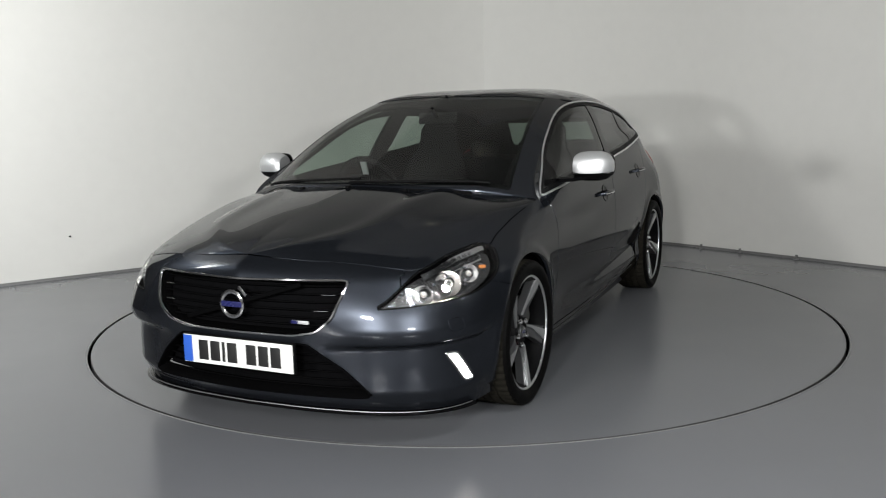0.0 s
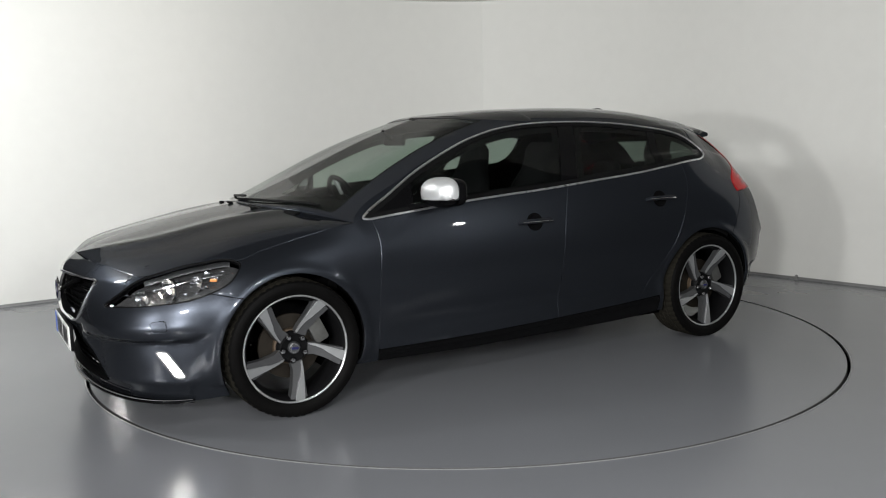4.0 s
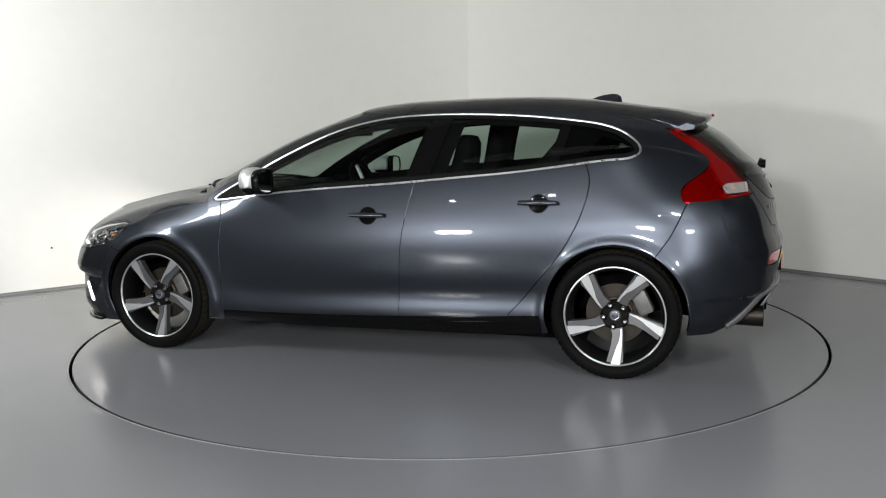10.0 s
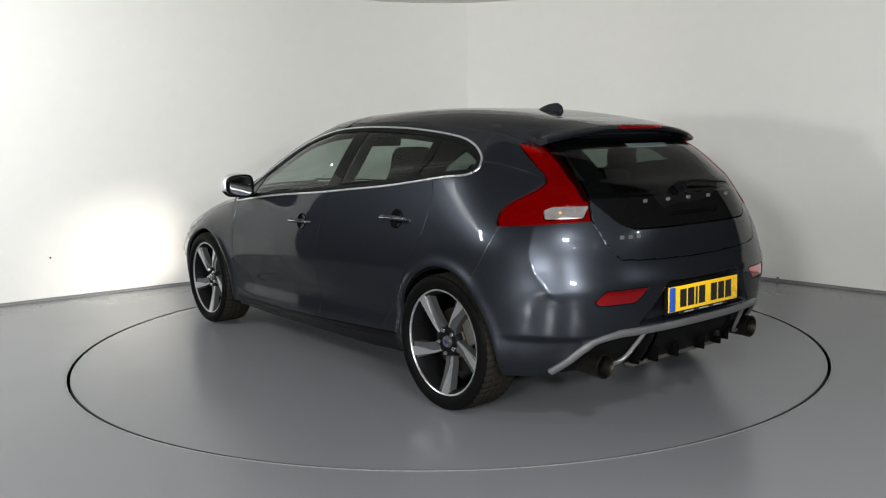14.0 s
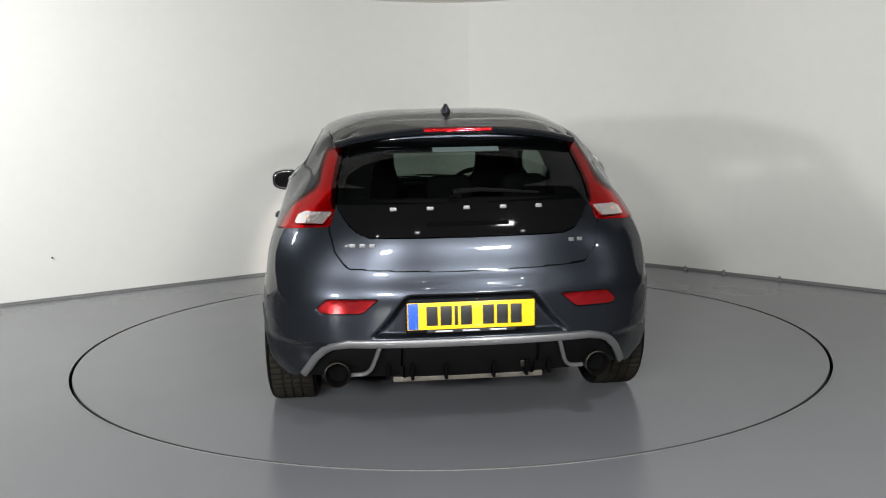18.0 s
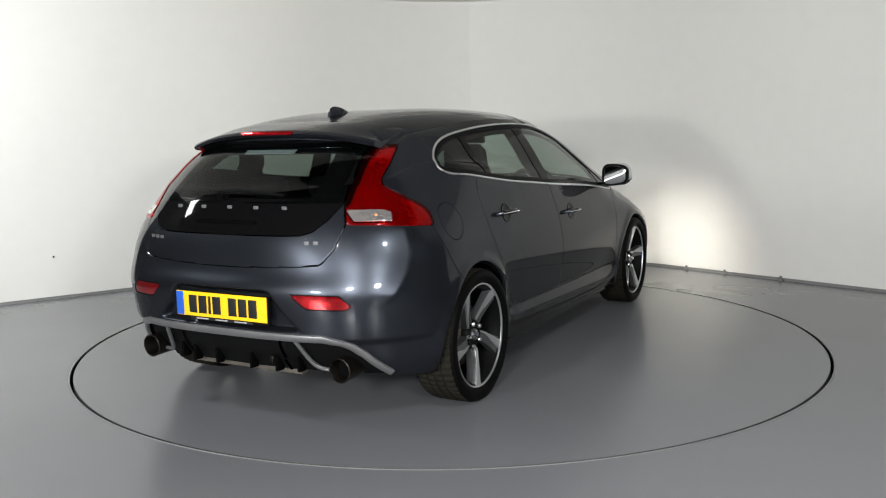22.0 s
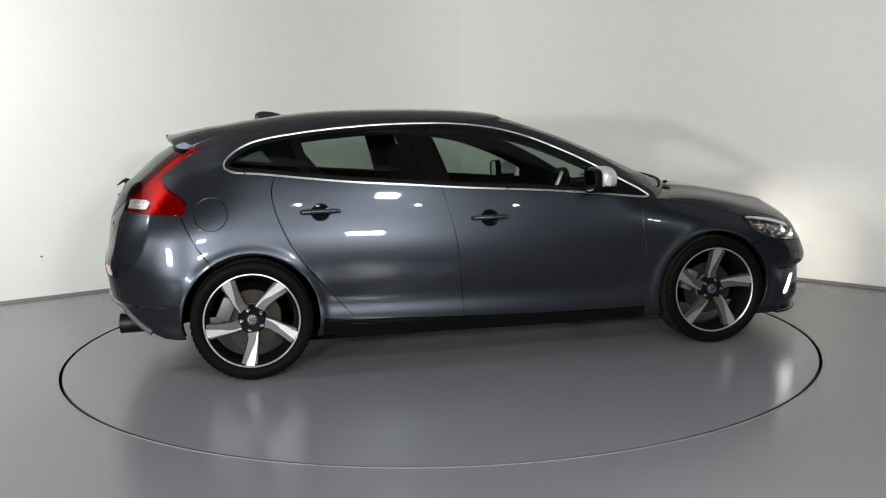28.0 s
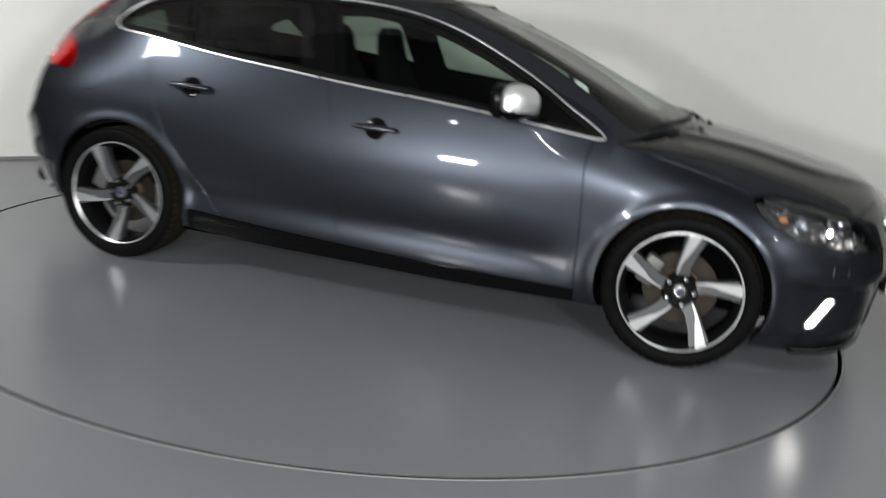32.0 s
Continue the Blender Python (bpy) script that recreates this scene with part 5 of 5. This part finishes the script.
# ---- wheels ----
def tyre_mesh(tread):
    """The running surface, or the side walls."""
    bm = bmesh.new()
    prof = [(.250, -.098), (.262, -.108), (.290, -.113), (.306, -.106), (.3145, -.094), (.317, -.075), (.317, -.046), (.311, -.044), (.311, -.038), (.318, -.036), (.318, -.006), (.312, -.004), (.312, .004), (.318, .006), (.318, .036), (.311, .038), (.311, .044), (.317, .046), (.317, .075), (.3145, .094), (.306, .106), (.290, .113), (.275, .1125), (.262, .108), (.250, .098)]
    steps, rings = 168, []
    for k in range(steps):
        a = 2 * math.pi * k / steps
        ring = []
        for r, h in prof:
            if k % 3 == 0 and .004 < abs(h) < .096 and r > .3140:
                r -= .005
            aa = a + (abs(h) * .35 if r > .30 else 0)
            ring.append(bm.verts.new((r * math.cos(aa), h, r * math.sin(aa))))
        rings.append(ring)
    for k in range(steps):
        a, b = rings[k], rings[(k + 1) % steps]
        for i in range(len(prof) - 1):
            if (min(prof[i][0], prof[i + 1][0]) > .3105) == tread:
                bm.faces.new((a[i], a[i + 1], b[i + 1], b[i]))
    bmesh.ops.delete(bm, geom=[v for v in bm.verts if not v.link_faces], context="VERTS")
    return bm


def spoke_prism(poly, y_top, y_low, turn):
    """A slab over a (radius, aside) outline, its top at heights given along the radius."""
    bm = bmesh.new()
    top = [bm.verts.new((r, y_top(r), q)) for r, q in poly]
    low = [bm.verts.new((r, y_low(r), q * 1.05)) for r, q in poly]
    bm.faces.new(top)
    bm.faces.new(low[::-1])
    for i in range(len(poly)):
        j = (i + 1) % len(poly)
        bm.faces.new((top[i], low[i], low[j], top[j]))
    bm.transform(Matrix.Rotation(turn, 4, "Y"))
    return bm


def make_wheel():
    wheel = new("wheel")
    tyre = part("tyre", tyre_mesh(False), RUBBER, wheel, "black road tyre", angle=30)
    part("tread", tyre_mesh(True), TREAD, tyre, "dusty grooved tread", angle=30)
    part("rim", lathe([(.252, -.095), (.240, -.09), (.222, -.06), (.218, .03), (.228, .075), (.237, .088), (.2405, .0915)], 72), BARREL, wheel, "alloy rim barrel with its inner shade coloured near-black")
    part("rim_lip", lathe([(.2400, .0905), (.2410, .0965), (.2445, .0990), (.2480, .0985), (.2500, .093)], 96), ALLOY_CUT, wheel, "bright machined rim lip")
    dish = lambda r: float(np.interp(r, [.03, .07, .13, .20, .24], [.060, .064, .074, .086, .092]))
    for k in range(5):
        turn = radians(95 + 72 * k)
        body = [(.035, -.024), (.060, -.036), (.10, -.040), (.16, -.039), (.228, -.043), (.242, -.036), (.242, .034), (.228, .038), (.16, .020), (.10, .012), (.060, .022), (.035, .020)]
        sp_ = part("spoke", spoke_prism(body, lambda r: dish(r) - .006, lambda r: dish(r) - .040, turn), ALLOY_DARK, wheel, "dark grey spoke side", angle=30)
        face = [(.066, -.034), (.10, -.0365), (.13, -.0355), (.16, -.034), (.2395, -.029), (.2405, -.006), (.2395, .016), (.20, .004), (.175, -.004), (.155, -.010), (.13, -.021), (.10, -.0265), (.066, -.028)]
        part("spoke_face", spoke_prism(face, lambda r: dish(r) + .0015, lambda r: dish(r) - .008, turn), ALLOY_CUT, wheel, "bright machined spoke face", angle=30)
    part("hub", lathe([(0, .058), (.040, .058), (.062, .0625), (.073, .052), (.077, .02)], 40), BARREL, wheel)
    cap = part("hub_cap", lathe([(0, .072), (.018, .072), (.026, .069), (.030, .060), (.030, .05)], 32), ALLOY_DARK, wheel, "round dark hub cap")
    part("cap_mark", box((.034, .003, .010), (0, .0735, 0), .001), EMBLEM_BLUE, wheel, "small blue mark")
    part("cap_ring", lathe([(.016, .0722), (.016, .0748), (.021, .0745), (.021, .0715)], 24), CHROME, wheel)
    for k in range(5):
        a = radians(59 + 72 * k)
        nut = lathe([(0, .076), (.008, .075), (.012, .070), (.0125, .055)], 10)
        nut.transform(Matrix.Translation((.056 * math.cos(a), 0, .056 * math.sin(a))))
        part("wheel_nut", nut, CHROME, wheel)
        hole = lathe([(.0165, .0638), (.0165, .0648), (.013, .063)], 12)
        hole.transform(Matrix.Translation((.056 * math.cos(a), 0, .056 * math.sin(a))))
        part("nut_seat", hole, DARK, wheel)
    part("valve", tube([(.205, .070, .03), (.212, .085, .032)], .004, 6), PLASTIC, wheel)
    return wheel


def make_brake():
    brake = new("brake")
    part("brake_disc", lathe([(.0, .0), (.085, .0), (.085, .012), (.150, .012), (.152, .004), (.150, -.004), (.085, -.008)], 48), DISC_METAL, brake, "worn steel brake disc")
    part("disc_hat", lathe([(0, .040), (.070, .038), (.082, .028), (.084, .0)], 40), RUST, brake, "rusty brake hub")
    cal = box((.075, .07, .125), (.142, .012, .0), .016)
    cal.transform(Matrix.Rotation(radians(-24), 4, "Y"))
    part("caliper", cal, CALIPER, brake, "grey brake caliper")
    return brake


first = make_wheel()
stop = make_brake()
for k, (ax, sg, spin, grip) in enumerate(((AXLE, 1, -4.5, -130), (-AXLE, 1, -5, -130), (AXLE, -1, 23, 0), (-AXLE, -1, -12, 0))):
    m = pose(ax, sg * .780, TYRE_R, 0, spin, 0 if sg > 0 else 180)
    mb = pose(ax, sg * .775, TYRE_R, 0, grip, 0 if sg > 0 else 180)
    w, b = (first, stop) if k == 0 else (copy_thing(first, m), copy_thing(stop, mb))
    w.matrix_basis, b.matrix_basis = m, mb
    w.parent, b.parent = car, car
    if k == 0:
        first["label"], stop["label"] = "five-spoke alloy wheel with bright machined faces", "steel brake disc and caliper"
    else:
        w["label"], b["label"] = first["label"], stop["label"]

# ---- door handles ----
def handle(sheet, door, x, z, sg):
    p, n = on(sheet, X, x, Z, z)
    tilt = math.atan2(n.z, n.y)
    M = Matrix.Diagonal((1, sg, 1, 1)) @ Matrix.Translation(p) @ Matrix.Rotation(tilt, 4, "X")
    # The recess's shade is drawn as a flat black disc on the door.
    cup = lathe([(0, .0012), (.030, .0014), (.042, .0018), (.046, .0032), (.050, .0024), (.051, -.004)], 28)
    cup.transform(M @ Matrix.Diagonal((1, 1, .95, 1)))
    part("handle_recess_disc", cup, GLOSSBLACK, door, "flat black disc painting in the shade of the handle recess")
    bm = bmesh.new()
    rings = []
    for k in range(17):
        u = k / 16 * 2 - 1
        bow = .026 + .012 * (1 - u * u)
        w = .0125 * (1 - .35 * abs(u) ** 6)
        rings.append([bm.verts.new((.106 * u, bow + .007 * math.sin(a) - (.022 if abs(u) > .95 else 0), w * math.cos(a))) for a in [2 * math.pi * i / 10 for i in range(10)]])
    for a, b in zip(rings, rings[1:]):
        for i in range(10):
            bm.faces.new((a[i], a[(i + 1) % 10], b[(i + 1) % 10], b[i]))
    bm.faces.new(rings[0])
    bm.faces.new(rings[-1][::-1])
    bm.transform(M)
    hd = part("door_handle", bm, PAINT, door, "body-coloured grip handle")
    line = sweep([M @ Vector((.10 * u, .0455 - .012 * u * u, -.004)) for u in np.linspace(-1, 1, 13)], [(0, sg, 0)] * 13, .004, .002)
    part("handle_strip", line, CHROME, door, "thin chrome strip")


for i, sg in ((0, 1), (1, -1)):
    handle(door_f, doors_front[i], -.03, .800, sg)
    handle(door_r, doors_rear[i], -.945, .868, sg)

# ---- mirrors ----
def mirror(sg):
    def shell(z0, z1, grow=0.0):
        bm = bmesh.new()
        rings = []
        for k in range(13):
            u = k / 12
            y = .876 + .184 * u
            fat = math.sqrt(max(.02, 1 - (abs(u - .45) / .58) ** 3.2))
            ring = []
            for i in range(18):
                a = 2 * math.pi * i / 18
                c, s = math.cos(a), math.sin(a)
                x = .575 + (.088 * max(c, 0) + .060 * min(c, 0)) * fat * (1 - .25 * u) + .02 * (1 - u)
                z = .992 + .074 * s * (abs(s) ** -.25 if s else 1) * fat
                ring.append(bm.verts.new((x + grow * c, sg * y, min(max(z, z0), z1))))
            rings.append(ring)
        for a, b in zip(rings, rings[1:]):
            for i in range(18):
                bm.faces.new((a[i], a[(i + 1) % 18], b[(i + 1) % 18], b[i]))
        bm.faces.new(rings[0])
        bm.faces.new(rings[-1][::-1])
        return bm

    def rounded(steps):
        """A D-shaped body, lower at its outer end; steps are pairs of x and size."""
        bm = bmesh.new()
        rings = []
        for x, size in steps:
            ring = []
            for i in range(32):
                c, s = math.cos(2 * math.pi * i / 32), math.sin(2 * math.pi * i / 32)
                out = math.copysign(abs(c) ** (.75 if c > 0 else .5), c)
                up = math.copysign(abs(s) ** .6, s)
                ring.append(bm.verts.new((x, sg * (.970 + .088 * size * out), .990 + .070 * size * up * (1 - .10 * out) + .003 * out)))
            rings.append(ring)
        for a, b in zip(rings, rings[1:]):
            for i in range(32):
                bm.faces.new((a[i], a[(i + 1) % 32], b[(i + 1) % 32], b[i]))
        bm.faces.new(rings[0])
        bm.faces.new(rings[-1][::-1])
        bmesh.ops.recalc_face_normals(bm, faces=bm.faces[:])
        return bm

    m = part("door_mirror", shell(.958, 1.2), SILVER, car, "satin silver door mirror")
    part("mirror_base", shell(.80, .957, -.003), GLOSSBLACK, m, "black lower mirror shell")
    part("mirror_arm", sweep([(.66, sg * .80, .925), (.63, sg * .86, .928), (.60, sg * .93, .938)], [(0, 0, 1)] * 3, .08, .014), GLOSSBLACK, m)
    part("mirror_surround", rounded([(.545, .96), (.534, 1), (.522, 1), (.508, .97), (.504, .92), (.506, .88), (.514, .86)]), GLOSSBLACK, m, "black mirror surround")
    part("mirror_glass", rounded([(.514, .84), (.5105, .84), (.510, .82), (.510, .79), (.510, .60)]), GLASS_MIRROR, m)
    part("mirror_indicator", sweep([(.649, sg * .92, .961), (.642, sg * .98, .961), (.615, sg * 1.033, .961), (.580, sg * 1.060, .962)], [(.7, sg * .5, 0)] * 4, .007, .003), CHROME, m, "slim bright indicator strip")


mirror(1)
mirror(-1)

# ---- wipers, washer jets and cowl ----
cowl = [Vector(p) + Vector((.022, 0, -.022)) for p in natural(W_KNOTS, TOP[0], np.linspace(W_KNOTS[0], W_KNOTS[2] * .9, 20))]
cowl = [Vector((p.x, -p.y, p.z)) for p in cowl[:0:-1]] + cowl
part("cowl_panel", sweep(cowl, [(.3, 0, 1)] * len(cowl), .048, .006), PLASTIC, car, "black plastic cowl under the windscreen")
for y0, y1 in ((-.62, .02), (-.02, .60)):
    arm = []
    for u in np.linspace(0, 1, 9):
        y = y0 + (y1 - y0) * u
        p = natural(W_KNOTS, TOP[0], np.array([W_KNOTS[0] + abs(y) * 1.02]))[0]
        arm.append((p[0] - .012 - .03 * u, y, p[2] + .012 + .016 * u))
    part("windscreen_wiper", tube(arm, .007, 6), PLASTIC, car, "black windscreen wiper")
for y in (-.28, 0.0, .28):
    p, n = on(bonnet.whole(), X, 1.335 - abs(y) * .12, Y, y)
    part("washer_jet", box((.026, .020, .012), (p.x, p.y, p.z + .006), .004), PLASTIC, hood, "small black washer jet")

# ---- cabin ----
def rounded_slab(rows, name, material, parent, label=""):
    """A padded form from rings of (centre, half width, half depth, axis angle)."""
    bm = bmesh.new()
    rings = []
    for (x, y, z), w, d, ang in rows:
        ring = []
        for i in range(20):
            a = 2 * math.pi * i / 20
            c, s = math.cos(a), math.sin(a)
            e = .55
            yy = w * math.copysign(abs(c) ** e, c)
            dd = d * math.copysign(abs(s) ** e, s)
            ring.append(bm.verts.new((x + dd * math.cos(ang), y + yy, z + dd * math.sin(ang))))
        rings.append(ring)
    for a, b in zip(rings, rings[1:]):
        for i in range(20):
            bm.faces.new((a[i], a[(i + 1) % 20], b[(i + 1) % 20], b[i]))
    bm.faces.new(rings[0])
    bm.faces.new(rings[-1][::-1])
    return part(name, bm, material, parent, label)


def front_seat(y):
    seat = new("front_seat")
    seat.parent = car
    seat["label"] = "charcoal front seat with a tall shaped backrest"
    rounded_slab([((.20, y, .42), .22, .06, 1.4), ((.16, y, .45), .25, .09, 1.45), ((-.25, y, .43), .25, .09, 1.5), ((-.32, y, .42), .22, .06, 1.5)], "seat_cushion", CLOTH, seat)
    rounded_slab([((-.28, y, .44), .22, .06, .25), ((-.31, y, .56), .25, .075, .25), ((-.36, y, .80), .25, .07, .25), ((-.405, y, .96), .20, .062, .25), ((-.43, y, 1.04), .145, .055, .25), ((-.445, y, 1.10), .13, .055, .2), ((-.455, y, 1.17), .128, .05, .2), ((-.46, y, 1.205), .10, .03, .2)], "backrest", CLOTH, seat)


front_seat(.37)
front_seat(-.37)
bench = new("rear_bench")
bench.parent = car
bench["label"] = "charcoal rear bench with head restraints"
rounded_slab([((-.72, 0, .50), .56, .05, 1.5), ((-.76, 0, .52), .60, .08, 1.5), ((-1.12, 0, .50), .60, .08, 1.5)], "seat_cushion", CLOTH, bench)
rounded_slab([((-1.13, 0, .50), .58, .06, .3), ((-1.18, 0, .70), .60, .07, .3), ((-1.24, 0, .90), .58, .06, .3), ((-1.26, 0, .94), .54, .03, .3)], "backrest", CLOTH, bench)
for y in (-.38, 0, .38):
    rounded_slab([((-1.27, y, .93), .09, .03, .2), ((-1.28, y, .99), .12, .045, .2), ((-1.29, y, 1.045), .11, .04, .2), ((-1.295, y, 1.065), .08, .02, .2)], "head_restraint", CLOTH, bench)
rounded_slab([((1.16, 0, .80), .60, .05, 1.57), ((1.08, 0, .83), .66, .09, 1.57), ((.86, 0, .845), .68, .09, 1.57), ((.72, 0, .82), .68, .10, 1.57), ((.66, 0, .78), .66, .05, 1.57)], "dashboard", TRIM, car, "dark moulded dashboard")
rounded_slab([((.74, -.37, .90), .17, .03, 1.57), ((.68, -.37, .915), .18, .035, 1.57), ((.64, -.37, .91), .16, .02, 1.57)], "instrument_hood", TRIM, car)
sw = new("steering_wheel")
sw.parent = car
sw["label"] = "black leather steering wheel"
sw.matrix_basis = pose(.50, -.37, .86, 0, -66, 0)
part("wheel_rim", tube([(.185 * math.cos(a), .185 * math.sin(a), 0) for a in np.linspace(0, 2 * math.pi, 40, endpoint=False)], .016, 10, closed=True), TRIM, sw)
part("wheel_hub", lathe([(0, .03), (.05, .026), (.075, .0), (.06, -.03), (0, -.03)], 24, "z"), TRIM, sw)
for a in (0, 120, 240):
    part("wheel_spoke", box((.12, .035, .015), (.12 * math.cos(radians(a)), .12 * math.sin(radians(a)), 0), .005, (0, 0, a)), SILVER, sw)
part("rear_view_mirror", box((.022, .24, .065), (.34, 0, 1.245), .01, (0, -10, 0)), PLASTIC, car, "black interior mirror")
part("mirror_stalk", tube([(.36, 0, 1.25), (.42, 0, 1.30)], .010, 8), PLASTIC, car)
part("parcel_shelf", box((.48, 1.10, .02), (-1.55, 0, .93), .006), TRIM, car)


def motions():
    """The table turns with the car on it."""
    rows = []
    for t, a in TURN:
        c, s = math.cos(radians(a)), math.sin(radians(a))
        rows.append((t, pose(-(c * AXIS_X - s * AXIS_Y), -(s * AXIS_X + c * AXIS_Y), 0, 0, 0, a)))
    walk(car, rows)
    walk(turntable, [(t, pose(0, 0, 0, 0, 0, a)) for t, a in TURN])


motions()
